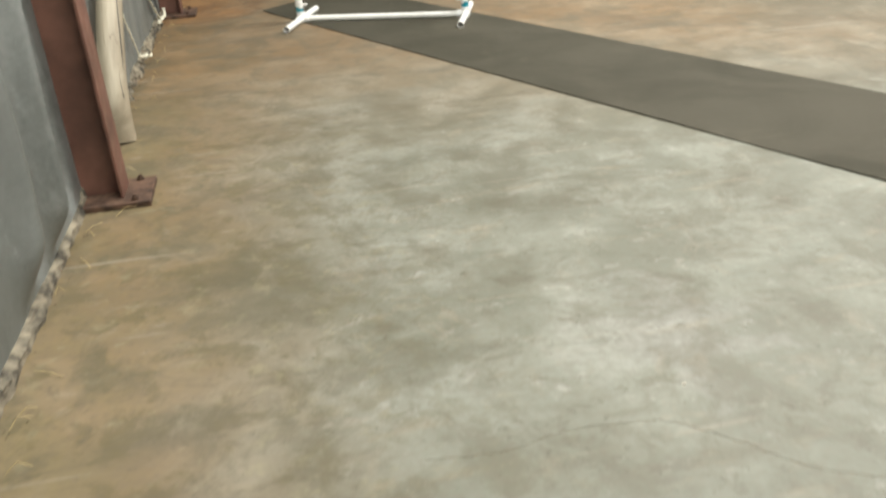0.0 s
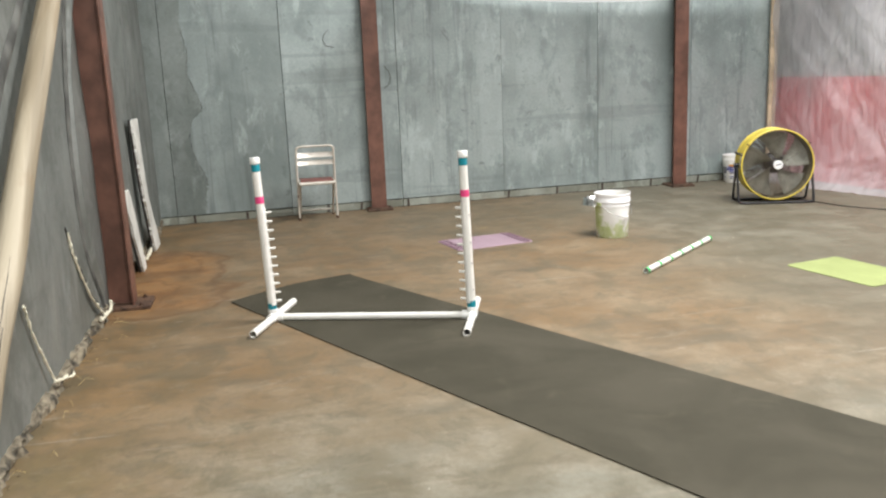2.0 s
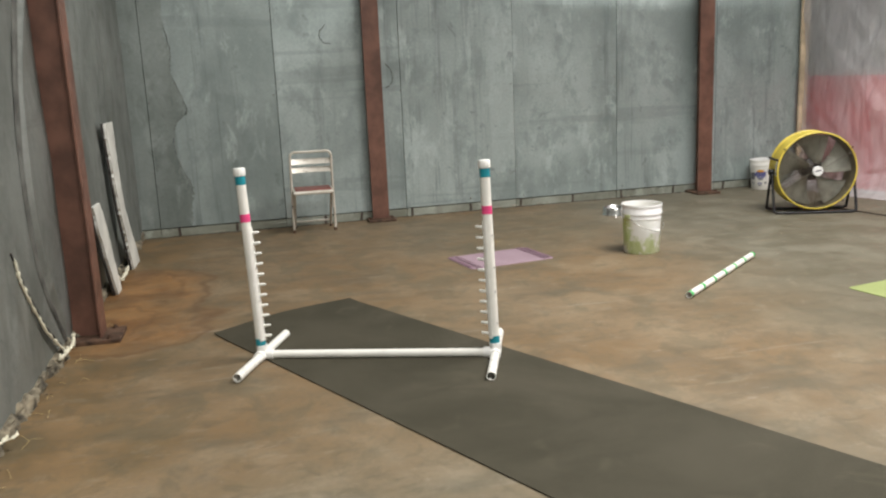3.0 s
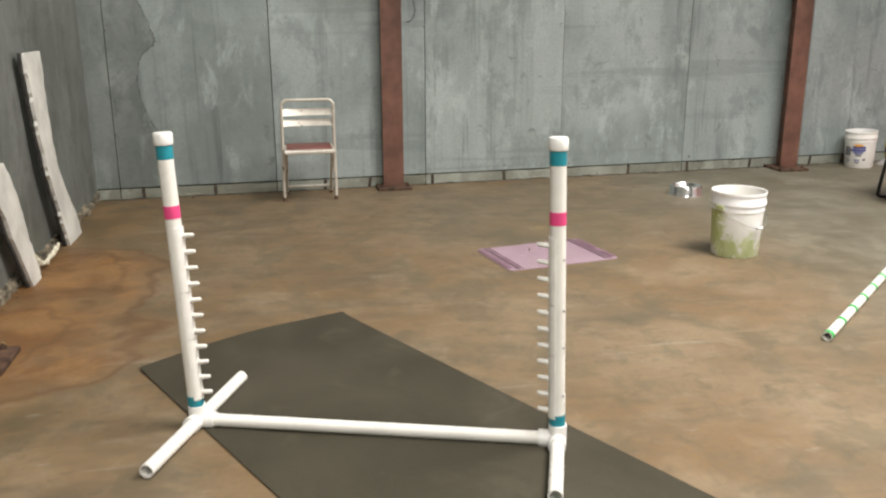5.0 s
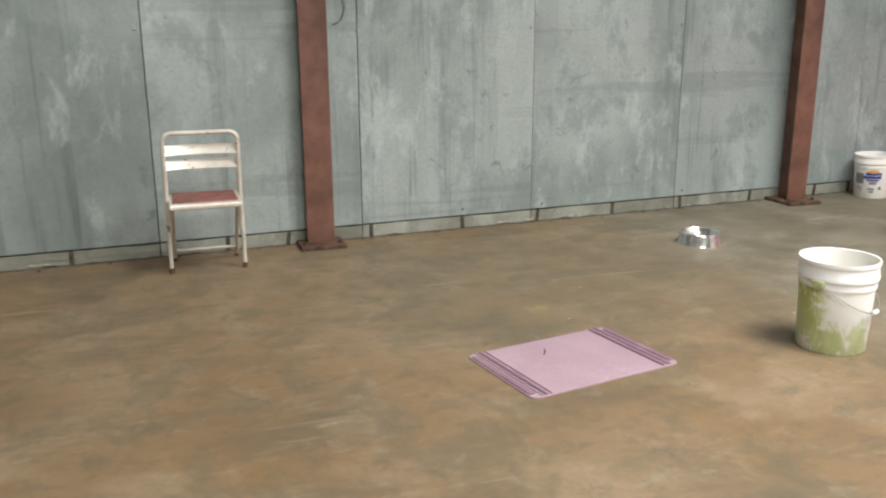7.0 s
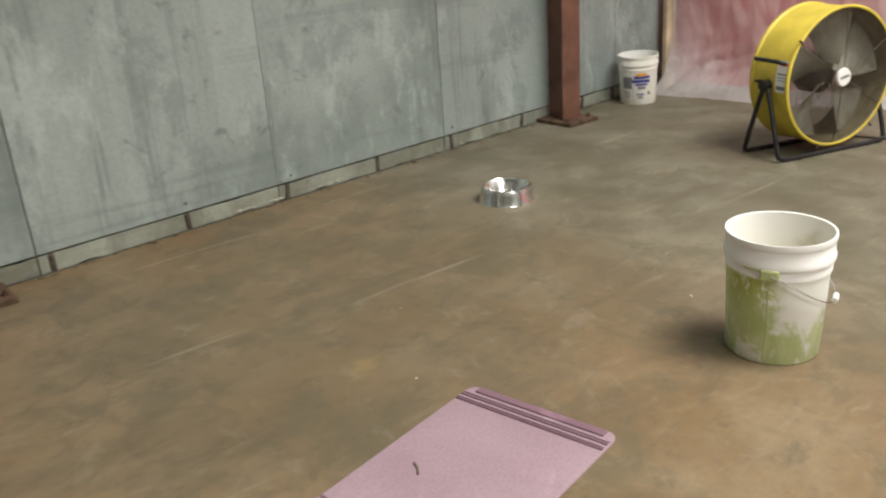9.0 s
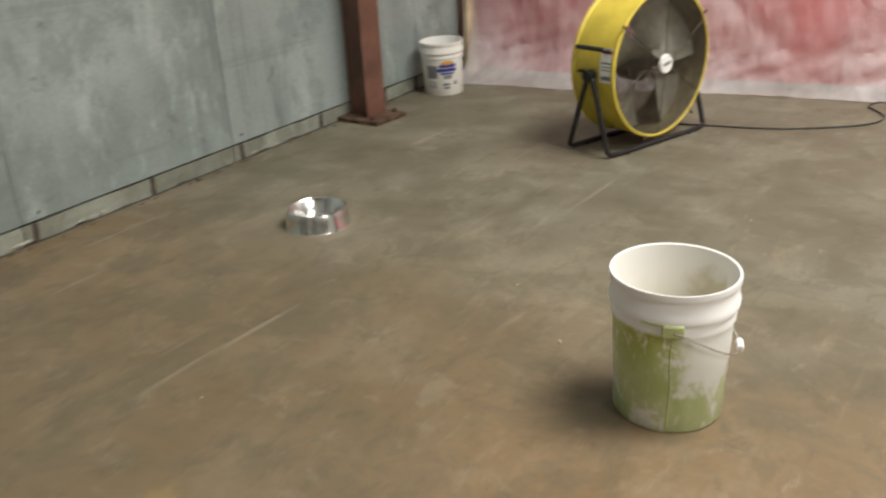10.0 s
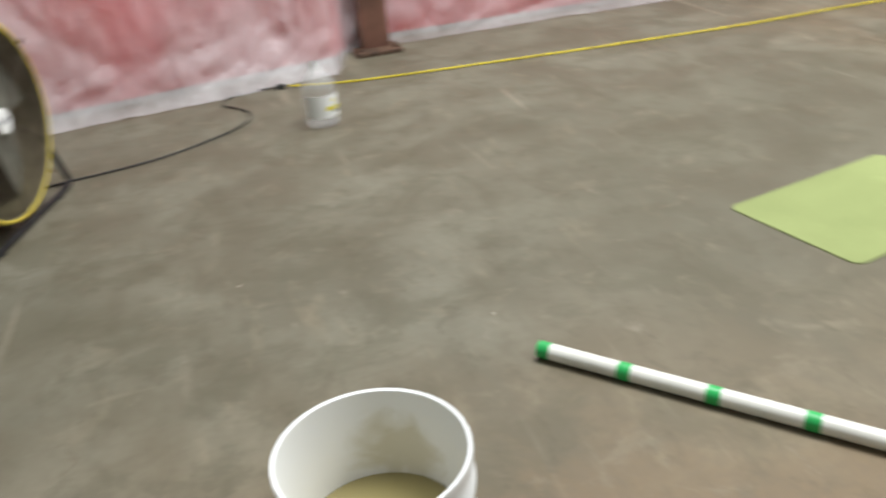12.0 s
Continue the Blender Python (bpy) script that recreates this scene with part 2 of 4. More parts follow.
FLOOR = floor_material()
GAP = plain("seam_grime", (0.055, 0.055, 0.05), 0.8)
CLIP = plain("dark_clip", (0.075, 0.058, 0.045), 0.7, 0.1, 0.3, 30)
# dark tone for the shade of the west sheet's folds
FOLD_SHADE = plain("dull_fold_shade", (0.105, 0.108, 0.098), 0.75, 0, 0.3, 5, 0.2)
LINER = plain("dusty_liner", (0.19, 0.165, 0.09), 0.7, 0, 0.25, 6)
LIFT = plain("lifted_coating", (0.085, 0.088, 0.082), 0.7, 0, 0.3, 20)
TORN = plain("pale_panel", (0.68, 0.68, 0.63), 0.6, 0, 0.12, 5, 0.1)
PANEL = sheet_metal("galvanised_panel", (0.405, 0.470, 0.463), (0.25, 0.302, 0.294), 0.42)
OLDPANEL = sheet_metal("dull_galvanised_panel", (0.352, 0.410, 0.402), (0.220, 0.265, 0.256), 0.55)
# the torn old coating; its dark tone also paints the corner panel's shade
COAT_CORNER = sheet_metal("old_coating", (0.25, 0.285, 0.272), (0.145, 0.173, 0.160), 0.42, False)
SHEET = sheet_metal("grey_wall_sheet", (0.228, 0.242, 0.226), (0.136, 0.147, 0.133), 0.20, False, 0.0)
STRIP = sheet_metal("base_strip", (0.375, 0.405, 0.355), (0.22, 0.23, 0.185), 0.26)
DARK = plain("gap_dark", (0.03, 0.028, 0.025), 0.8)
COLUMN = plain("red_oxide_paint", (0.165, 0.078, 0.054), 0.5, 0, 0.2, 5, 0.08)
RUST = plain("rusty_steel", (0.105, 0.06, 0.038), 0.75, 0.2, 0.3, 18, 0.3)
PVC = plain("white_pvc", (0.80, 0.79, 0.735), 0.32, 0, 0.04, 6, 0.01)
CAP = plain("white_cap", (0.82, 0.82, 0.79), 0.35, 0, 0.03, 6, 0.01)
PEG = plain("white_peg", (0.80, 0.79, 0.74), 0.4, 0, 0.03, 20, 0.01)
TEAL = plain("teal_tape", (0.01, 0.24, 0.30), 0.35, 0, 0.06, 9, 0.02)
PINK = plain("pink_tape", (0.80, 0.075, 0.24), 0.35, 0, 0.06, 9, 0.02)
GREEN = plain("green_tape", (0.03, 0.42, 0.10), 0.4, 0, 0.06, 9, 0.02)
BLACK = plain("black_steel", (0.02, 0.02, 0.022), 0.4, 0.3, 0.2, 14, 0.05)
RUBBER = plain("black_rubber", (0.018, 0.018, 0.018), 0.55, 0, 0.2, 30, 0.02)
YELLOW = plain("yellow_paint", (0.60, 0.47, 0.06), 0.45, 0, 0.12, 5, 0.03)
YCORD = plain("yellow_cord", (0.72, 0.58, 0.02), 0.45)
BLADE = plain("grey_blade", (0.27, 0.27, 0.225), 0.5, 0.2, 0.2, 7, 0.03)
GRILLE = plain("grille_wire", (0.12, 0.095, 0.07), 0.5, 0.4, 0.2, 20, 0.0)
def worn_paint():
    """Cream paint rubbed through to rust in flakes."""
    k = Mat("worn_cream_paint", 0.42, 0.15)
    c = k.mix(k.step(k.noise(9, 6), 0.3, 0.7), (0.52, 0.48, 0.41), (0.68, 0.65, 0.58))
    flake = k.step(k.noise(34, 8, (1, 1, 0.6), 0.4, 0.68), 0.60, 0.66)
    k.color(k.mix(flake, c, (0.15, 0.095, 0.06)))
    k.rough(k.step(flake, 0.0, 1.0, 0.38, 0.8))
    return k.bump(flake, 0.2, 0.002).m


CHAIRPAINT = worn_paint()
SEAT = plain("red_brown_vinyl", (0.20, 0.055, 0.04), 0.45, 0, 0.15, 8, 0.05)
STEEL = plain("polished_steel", (0.72, 0.72, 0.71), 0.16, 1.0, 0.05, 5, 0.0)
WOOD_STUD = plain("pine_stud", (0.58, 0.46, 0.32), 0.6, 0, 0.15, 6, 0.1)
WHITE = plain("white_label", (0.80, 0.80, 0.79), 0.45, 0, 0.03)
BLUE = plain("blue_print", (0.05, 0.06, 0.26), 0.45)
ORANGE = plain("orange_print", (0.75, 0.36, 0.06), 0.45)
GREYINK = plain("grey_print", (0.2, 0.2, 0.22), 0.45)
REDINK = plain("red_print", (0.55, 0.07, 0.04), 0.45)
YELINK = plain("yellow_print", (0.72, 0.62, 0.06), 0.45)
FOAM = plain("spray_foam", (0.76, 0.73, 0.58), 0.75, 0, 0.12, 30, 0.5)
CURB = plain("rough_concrete_curb", (0.195, 0.168, 0.118), 0.85, 0, 0.42, 16, 0.9)
MORTAR = plain("pale_mortar", (0.40, 0.39, 0.32), 0.85, 0, 0.3, 25, 0.7)
CHIP = plain("pale_chip", (0.48, 0.44, 0.36), 0.8)
DIRT = plain("dirt", (0.125, 0.095, 0.058), 0.9, 0, 0.3, 30, 0.6)
STRAW = plain("straw", (0.55, 0.43, 0.2), 0.7)
CEIL = plain("white_ceiling_film", (0.72, 0.72, 0.72), 0.5, 0, 0.05, 2, 0.1)
WALLPLAIN = plain("plain_grey_wall", (0.42, 0.43, 0.42), 0.7, 0, 0.1, 2, 0.1)
REDWALL = plain("red_wall_paint", (0.62, 0.06, 0.07), 0.55, 0, 0.12, 2, 0.1)
UPPERWALL = plain("grey_green_wall", (0.30, 0.33, 0.32), 0.6, 0, 0.2, 1.5, 0.1)


def log_material():
    k = Mat("peeled_log", 0.6)
    g = k.noise(9, 6, (1, 1, 0.07), 0.5)
    c = k.mix(k.step(g, 0.35, 0.68), (0.235, 0.195, 0.13), (0.40, 0.35, 0.255))
    c = k.mix(k.step(k.noise(3, 6, (1, 1, 0.5), 0.8), 0.55, 0.72, 0, 0.7), c, (0.24, 0.175, 0.10))
    crack = k.op("ABSOLUTE", k.op("SUBTRACT", k.noise(13, 2, (1, 1, 0.02), 0.0), 0.5))
    c = k.mix(k.op("MULTIPLY", k.step(crack, 0.010, 0.002, 0, 0.7), k.step(k.noise(1.6, 3), 0.5, 0.6)), c, (0.12, 0.09, 0.055))
    knot = k.noise(6, 3, (1, 1, 0.5))
    c = k.mix(k.step(knot, 0.66, 0.76, 0, 0.5), c, (0.19, 0.14, 0.08))
    k.color(c)
    return k.bump(g, 0.8, 0.02).m


def bucket_material():
    """White pail with smeared and run-down lime paint on its lower wall."""
    k = Mat("painted_pail", 0.4)
    n = k.noise(7, 8, (1, 1, 0.6), 0.4, 0.62)
    z = k.axis(2)
    cover = k.step(k.op("ADD", z, k.op("MULTIPLY", n, 0.03)), 0.292, 0.277)
    # bare plastic past the seam under the ear, ragged below
    rag = k.noise(16, 9, (1, 1, 0.8), 0.6, 0.68)
    side = k.step(k.op("ADD", k.axis(1), k.op("MULTIPLY", rag, 0.09)), 0.045, 0.0)
    high = k.step(k.op("ADD", z, k.op("MULTIPLY", rag, 0.22)), 0.205, 0.26)
    cover = k.op("MULTIPLY", cover, k.op("SUBTRACT", 1.0, k.op("MULTIPLY", k.op("MULTIPLY", side, high), 0.88)))
    scrape = k.op("MULTIPLY", k.step(k.noise(11, 8, (1, 1, 0.75), 0.8, 0.6), 0.53, 0.62, 1.0, 0.2), k.step(k.noise(24, 8, (1, 1, 0.5), 0.9, 0.65), 0.56, 0.64, 1.0, 0.45))
    tone = k.mix(k.step(z, 0.16, 0.26), k.mix(k.step(n, 0.35, 0.62), (0.40, 0.50, 0.20), (0.56, 0.63, 0.37)), k.mix(k.step(n, 0.4, 0.6), (0.37, 0.42, 0.09), (0.50, 0.57, 0.24)))
    tone = k.mix(k.op("MULTIPLY", side, 0.7), tone, k.mix(k.step(n, 0.35, 0.62), (0.46, 0.55, 0.27), (0.60, 0.66, 0.42)))
    c = k.mix(k.op("MULTIPLY", cover, scrape), (0.86, 0.87, 0.88), tone)
    c = k.mix(k.step(k.noise(5, 6), 0.55, 0.75, 0, 0.2), c, (0.64, 0.64, 0.56))
    k.color(c)
    return k.bump(n, 0.1, 0.003).m


def bucket_inside():
    k = Mat("pail_inside", 0.45)
    n = k.noise(14, 7, dist=1.0)
    d = k.op("ADD", k.near(0.092, -0.10, 0.26), k.op("MULTIPLY", n, 0.16))
    c = k.mix(k.step(d, 0.175, 0.10, 0, 0.55), (0.80, 0.80, 0.79), (0.42, 0.36, 0.18))
    k.color(k.mix(k.step(k.axis(2), 0.2, 0.1, 0, 0.5), c, (0.66, 0.61, 0.45)))
    return k.m


def water_material():
    k = Mat("murky_water", 0.06, 0, (0.34, 0.29, 0.13))
    k.bump(k.noise(7, 2), 0.03, 0.01)
    return k.m


def film_material():
    """Clear polythene film: part lets light straight through, part scatters and shines."""
    k = Mat("polythene_film", 0.2, 0, (0.84, 0.80, 0.83))
    tr = k.t.nodes.new("ShaderNodeBsdfTransparent")
    tl = k.t.nodes.new("ShaderNodeBsdfTranslucent")
    tl.inputs[0].default_value = (0.8, 0.8, 0.82, 1)
    m1, m2 = k.t.nodes.new("ShaderNodeMixShader"), k.t.nodes.new("ShaderNodeMixShader")
    m1.inputs[0].default_value = 0.25
    k.t.links.new(k.b.outputs[0], m1.inputs[1])
    k.t.links.new(tl.outputs[0], m1.inputs[2])
    k.put(m2.inputs[0], k.step(k.noise(1.6, 6, (1, 1, 0.5), 0.8, 0.6), 0.36, 0.66, 0.63, 0.42))
    k.t.links.new(m1.outputs[0], m2.inputs[1])
    k.t.links.new(tr.outputs[0], m2.inputs[2])
    out = [n for n in k.t.nodes if n.type == "OUTPUT_MATERIAL"][0]
    k.t.links.new(m2.outputs[0], out.inputs[0])
    k.bump(k.op("ADD", k.noise(5, 8, (1, 1, 0.5), 1.2), k.op("MULTIPLY", k.noise(14, 6, (1, 1, 0.35), 1.0), 0.4)), 1.0, 0.03)
    return k.m


def jug_material():
    k = Mat("clear_jug", 0.12, 0, (0.85, 0.86, 0.86))
    tr = k.t.nodes.new("ShaderNodeBsdfTransparent")
    m2 = k.t.nodes.new("ShaderNodeMixShader")
    m2.inputs[0].default_value = 0.76
    k.t.links.new(k.b.outputs[0], m2.inputs[1])
    k.t.links.new(tr.outputs[0], m2.inputs[2])
    out = [n for n in k.t.nodes if n.type == "OUTPUT_MATERIAL"][0]
    k.t.links.new(m2.outputs[0], out.inputs[0])
    return k.m


def mat_material(name, a, b, scale, bump, speck=0.2):
    k = Mat(name, 0.85)
    n = k.noise(1.6, 6, dist=0.8)
    c = k.mix(k.step(n, 0.3, 0.7), a, b)
    c = k.mix(k.step(k.noise(4.5, 7, dist=1.0), 0.58, 0.75, 0, 0.4), c, tuple(min(1, q * 1.5) for q in b))
    k.color(k.mix(k.step(k.noise(scale, 3), 0.4, 0.65, 0, speck), c, tuple(q * 0.5 for q in a)))
    return k.bump(k.noise(scale, 3), bump, 0.004).m


LOG = log_material()
PAIL = bucket_material()
PAIL_IN = bucket_inside()
WATER = water_material()
FILM = film_material()
CEILFILM = bpy.data.materials.new("milky_film")
CEILFILM.use_nodes = True
_t = CEILFILM.node_tree
_d, _l, _m = _t.nodes.new("ShaderNodeBsdfDiffuse"), _t.nodes.new("ShaderNodeBsdfTranslucent"), _t.nodes.new("ShaderNodeMixShader")
_d.inputs[0].default_value = _l.inputs[0].default_value = (0.82, 0.82, 0.85, 1)
_m.inputs[0].default_value = 0.6
_t.links.new(_d.outputs[0], _m.inputs[1])
_t.links.new(_l.outputs[0], _m.inputs[2])
_p, _q = _t.nodes.new("ShaderNodeBsdfTransparent"), _t.nodes.new("ShaderNodeMixShader")
_q.inputs[0].default_value = 0.42
_t.links.new(_m.outputs[0], _q.inputs[1])
_t.links.new(_p.outputs[0], _q.inputs[2])
_t.links.new(_q.outputs[0], _t.nodes["Material Output"].inputs[0])
JUG = jug_material()
MAT_GREY = mat_material("grey_rubber_runner", (0.040, 0.036, 0.022), (0.062, 0.055, 0.037), 160, 0.5)
MAT_GREY.node_tree.nodes["Principled BSDF"].inputs["Specular IOR Level"].default_value = 0.3
MAT_PINK = mat_material("mauve_mat", (0.29, 0.20, 0.24), (0.36, 0.26, 0.305), 120, 0.12)
MAT_MAUVE2 = mat_material("dark_mauve", (0.18, 0.10, 0.135), (0.24, 0.14, 0.185), 200, 0.4)
MAT_GREEN = mat_material("lime_mat", (0.235, 0.275, 0.10), (0.285, 0.33, 0.125), 200, 0.3)


# ---- mesh helpers ----
def part(name, bm, material, parent=None, label="", smooth=False):
    me = bpy.data.meshes.new(name)
    bmesh.ops.recalc_face_normals(bm, faces=bm.faces)
    bm.to_mesh(me)
    bm.free()
    for m in (material if isinstance(material, (list, tuple)) else [material]):
        me.materials.append(m)
    if smooth:
        me.polygons.foreach_set("use_smooth", [True] * len(me.polygons))
        me.set_sharp_from_angle(angle=radians(38))
    ob = new(name, me)
    if parent is not None:
        ob.parent = parent
    if label:
        ob["label"] = label
    return ob


def thing(name, m, label, category, group="", kind=""):
    ob = new(name)
    ob.matrix_basis = m
    return tagged(ob, label, category, group, kind)


def box(c, s, bevel=0.0, turn=None, bm=None):
    bm = bm or bmesh.new()
    r = bmesh.ops.create_cube(bm, size=1)
    vs = r["verts"]
    bmesh.ops.scale(bm, vec=s, verts=vs)
    if bevel:
        es = list({e for v in vs for e in v.link_edges})
        g = bmesh.ops.bevel(bm, geom=es, offset=bevel, segments=2, affect="EDGES", profile=0.5)
        vs = list({v for f in g["faces"] for v in f.verts} | {v for v in vs if v.is_valid})
    m = Matrix.Translation(c) @ (turn if turn is not None else Matrix())
    bmesh.ops.transform(bm, matrix=m, verts=vs)
    return bm


def tube(pts, r, n=12, caps=True, bm=None, radii=None):
    """A pipe along points; radii may vary."""
    bm = bm or bmesh.new()
    pts = [Vector(p) for p in pts]
    rings, up = [], None
    for i, p in enumerate(pts):
        d = (pts[min(i + 1, len(pts) - 1)] - pts[max(i - 1, 0)]).normalized()
        if up is None:
            up = d.orthogonal().normalized()
        up = (up - d * up.dot(d)).normalized()
        side = d.cross(up)
        q = radii[i] if radii else r
        rings.append([bm.verts.new(p + (up * math.cos(a) + side * math.sin(a)) * q) for a in (2 * math.pi * j / n for j in range(n))])
    for a, b in zip(rings, rings[1:]):
        for j in range(n):
            bm.faces.new((a[j], a[(j + 1) % n], b[(j + 1) % n], b[j]))
    if caps:
        bm.faces.new(rings[0][::-1])
        bm.faces.new(rings[-1])
    return bm


def pipe(a, b, r, wall=0.004, n=20):
    """A straight open-ended pipe with wall thickness."""
    a, b = Vector(a), Vector(b)
    d = (b - a).normalized()
    bm = tube([a, b], r, n, False)
    tube([a, b], r - wall, n, False, bm)
    bm.verts.ensure_lookup_table()
    for k in (0, n):
        for j in range(n):
            bm.faces.new((bm.verts[k + j], bm.verts[k + (j + 1) % n], bm.verts[2 * n + k + (j + 1) % n], bm.verts[2 * n + k + j]))
    return bm


def lathe(profile, n=48, bm=None, closed=False):
    bm = bm or bmesh.new()
    rings = []
    for r, z in profile:
        if r < 1e-5:
            rings.append([bm.verts.new((0, 0, z))])
        else:
            rings.append([bm.verts.new((r * math.cos(2 * math.pi * j / n), r * math.sin(2 * math.pi * j / n), z)) for j in range(n)])
    pairs = list(zip(rings, rings[1:])) + ([(rings[-1], rings[0])] if closed else [])
    for a, b in pairs:
        for j in range(n):
            k = (j + 1) % n
            if len(a) == 1:
                bm.faces.new((a[0], b[k], b[j]))
            elif len(b) == 1:
                bm.faces.new((a[j], a[k], b[0]))
            else:
                bm.faces.new((a[j], a[k], b[k], b[j]))
    return bm


def surface(f, nu, nv, thick=0.0):
    """A sheet f(u, v) -> point, u and v from 0 to 1, with a back if thick."""
    bm = bmesh.new()
    g = [[bm.verts.new(f(i / nu, j / nv)) for j in range(nv + 1)] for i in range(nu + 1)]
    for i in range(nu):
        for j in range(nv):
            bm.faces.new((g[i][j], g[i + 1][j], g[i + 1][j + 1], g[i][j + 1]))
    if thick:
        bm.normal_update()
        back = [[bm.verts.new(q.co - q.normal * thick) for q in row] for row in g]
        for i in range(nu):
            for j in range(nv):
                bm.faces.new((back[i][j], back[i][j + 1], back[i + 1][j + 1], back[i + 1][j]))
        rim = [(i, 0) for i in range(nu)] + [(nu, j) for j in range(nv)] + [(i, nv) for i in range(nu, 0, -1)] + [(0, j) for j in range(nv, 0, -1)]
        for (i, j), (k, l) in zip(rim, rim[1:] + rim[:1]):
            bm.faces.new((g[i][j], back[i][j], back[k][l], g[k][l]))
    return bm


def smooth_path(pts, per=8):
    """Catmull-Rom through points."""
    p = [Vector(q) for q in pts]
    p = [2 * p[0] - p[1]] + p + [2 * p[-1] - p[-2]]
    out = []
    for i in range(1, len(p) - 2):
        a, b, c, d = p[i - 1:i + 3]
        for s in range(per):
            t = s / per
            out.append(0.5 * (2 * b + (c - a) * t + (2 * a - 5 * b + 4 * c - d) * t * t + (3 * b - a - 3 * c + d) * t ** 3))
    out.append(p[-2])
    return out


def rounded_slab(w, l, t, rad):
    """A flat mat with rounded corners, lying from z = 0 to t."""
    bm = bmesh.new()
    ring = []
    for cx, cy, a0 in ((w / 2 - rad, l / 2 - rad, 0), (-w / 2 + rad, l / 2 - rad, 90), (-w / 2 + rad, -l / 2 + rad, 180), (w / 2 - rad, -l / 2 + rad, 270)):
        for i in range(7):
            a = radians(a0 + 15 * i)
            ring.append((cx + rad * math.cos(a), cy + rad * math.sin(a)))
    lo = [bm.verts.new((x, y, 0)) for x, y in ring]
    mid = [bm.verts.new((x, y, t * 0.7)) for x, y in ring]
    hi = [bm.verts.new((x * (1 - 0.004 / w), y * (1 - 0.004 / l), t)) for x, y in ring]
    n = len(ring)
    for a, b in ((lo, mid), (mid, hi)):
        for i in range(n):
            bm.faces.new((a[i], a[(i + 1) % n], b[(i + 1) % n], b[i]))
    bm.faces.new(hi)
    bm.faces.new(lo[::-1])
    return bm


def nz(*p):
    return noise.noise(Vector(p))


# ---- the place ----
WX = -2.13          # west wall's face
NORTH = Matrix.Translation((0, 0.06, 0)) @ Matrix.Rotation(radians(3.2), 4, "Z")   # north wall's face, u along it
ROOM_S, ROOM_E, TOP = -13.0, 5.95, 6.0

floor = tagged(part("floor", box(((WX + ROOM_E) / 2, ROOM_S / 2 + 0.4, -0.1), (ROOM_E - WX + 1.2, -ROOM_S + 1.6, 0.2)), FLOOR),
               "stained tan and grey sealed concrete slab floor", "floor", kind="structure")
tagged(part("ceiling", box(((WX + ROOM_E) / 2, ROOM_S / 2 + 0.4, TOP + 0.06), (ROOM_E - WX + 1.2, -ROOM_S + 1.6, 0.12)), CEIL),
       "white film-covered ceiling over the hall", "ceiling", kind="structure")


def sag(u, v):
    x, y = 0.2 + 5.0 * u, 0.0 - 1.7 * v
    z = 2.06 + 0.03 * (x - 2.75) ** 2 + 0.42 * (y + 0.55) ** 2 + 0.01 * nz(x * 2, y * 2, 3)
    return x, y, min(z, TOP - 0.01)


tagged(part("ceiling_film", surface(sag, 60, 30), CEILFILM, smooth=True), "white plastic film sagging from the ceiling", "plastic film", kind="structure")

# north wall: backing, tall sheet panels, base strips, clips
wall_north = tagged(part("wall_north", box((1.4, 0.16, TOP / 2), (7.6, 0.22, TOP), turn=None), GAP), "tall weathered galvanised sheet wall with dark seams", "wall", kind="structure")
wall_north.matrix_basis = NORTH
path = smooth_path([(-1.10, -8.80, 0), (-0.92, -8.82, 0), (-0.765, -8.79, 0), (-0.62, -8.80, 0), (-0.52, -8.82, 0), (-0.40, -8.925, 0), (-0.27, -9.06, 0), (-0.05, -9.15, 0)], 9)
part("floor_crack", tube([p + Vector((0.012 * nz(i * 0.6, 1, 1), 0.012 * nz(i * 0.7, 4, 2), 0)) for i, p in enumerate(path)], 0.0008, 5), DIRT, floor, "hairline crack filled with dirt")
SEAMS = (-2.16, -1.965, -0.80, 0.405, 1.58, 2.735, 3.93, 5.2)
SEAM_WIDTH = {-2.16: 0.004, -1.965: 0.004, -0.80: 0.0055, 0.405: 0.003, 1.58: 0.0012, 2.735: 0.006, 3.93: 0.003}


def ragged_strip(a, b):
    """A foot strip set back under the panels, buckled, with a chewed lower and upper edge."""
    def f(u, v):
        x = a + (b - a) * u
        lo, hi = 0.004 + 0.012 * max(0, nz(x * 9, 1, 5)), 0.080 - 0.008 * max(0, nz(x * 5, 7, 3)) - 0.014 * max(0, nz(x * 13, 2, 8) - 0.25)
        return x, 0.001 + 0.003 * nz(x * 2.2, v, 3) + 0.002 * nz(x * 11, v * 3, 6), lo + (hi - lo) * v
    return surface(f, 40, 4, 0.03)


for a, b in zip(SEAMS, SEAMS[1:]):
    w = b - a - SEAM_WIDTH[a]
    # narrow corner panel coloured darker, standing in for the shade there
    part("panel", box(((a + b) / 2, 0.0225 + random.uniform(-0.002, 0.002), (TOP + 0.088) / 2), (w, 0.045, TOP - 0.088), 0.003), COAT_CORNER if a < -2.1 else OLDPANEL if a < -1.9 else PANEL, wall_north)
    part("base_strip", ragged_strip(a + 0.003, b - 0.003), STRIP, wall_north)
for u in (-1.80, -1.27, -0.42, -0.06, 0.46, 1.08, 1.63, 2.22, 2.79, 3.42, 4.05, 4.4):
    part("clip", box((u, 0.002, 0.042), (0.024, 0.016, 0.08), 0.004, Matrix.Rotation(random.uniform(-0.15, 0.15), 4, "Y")), CLIP, wall_north, "rusty clip")
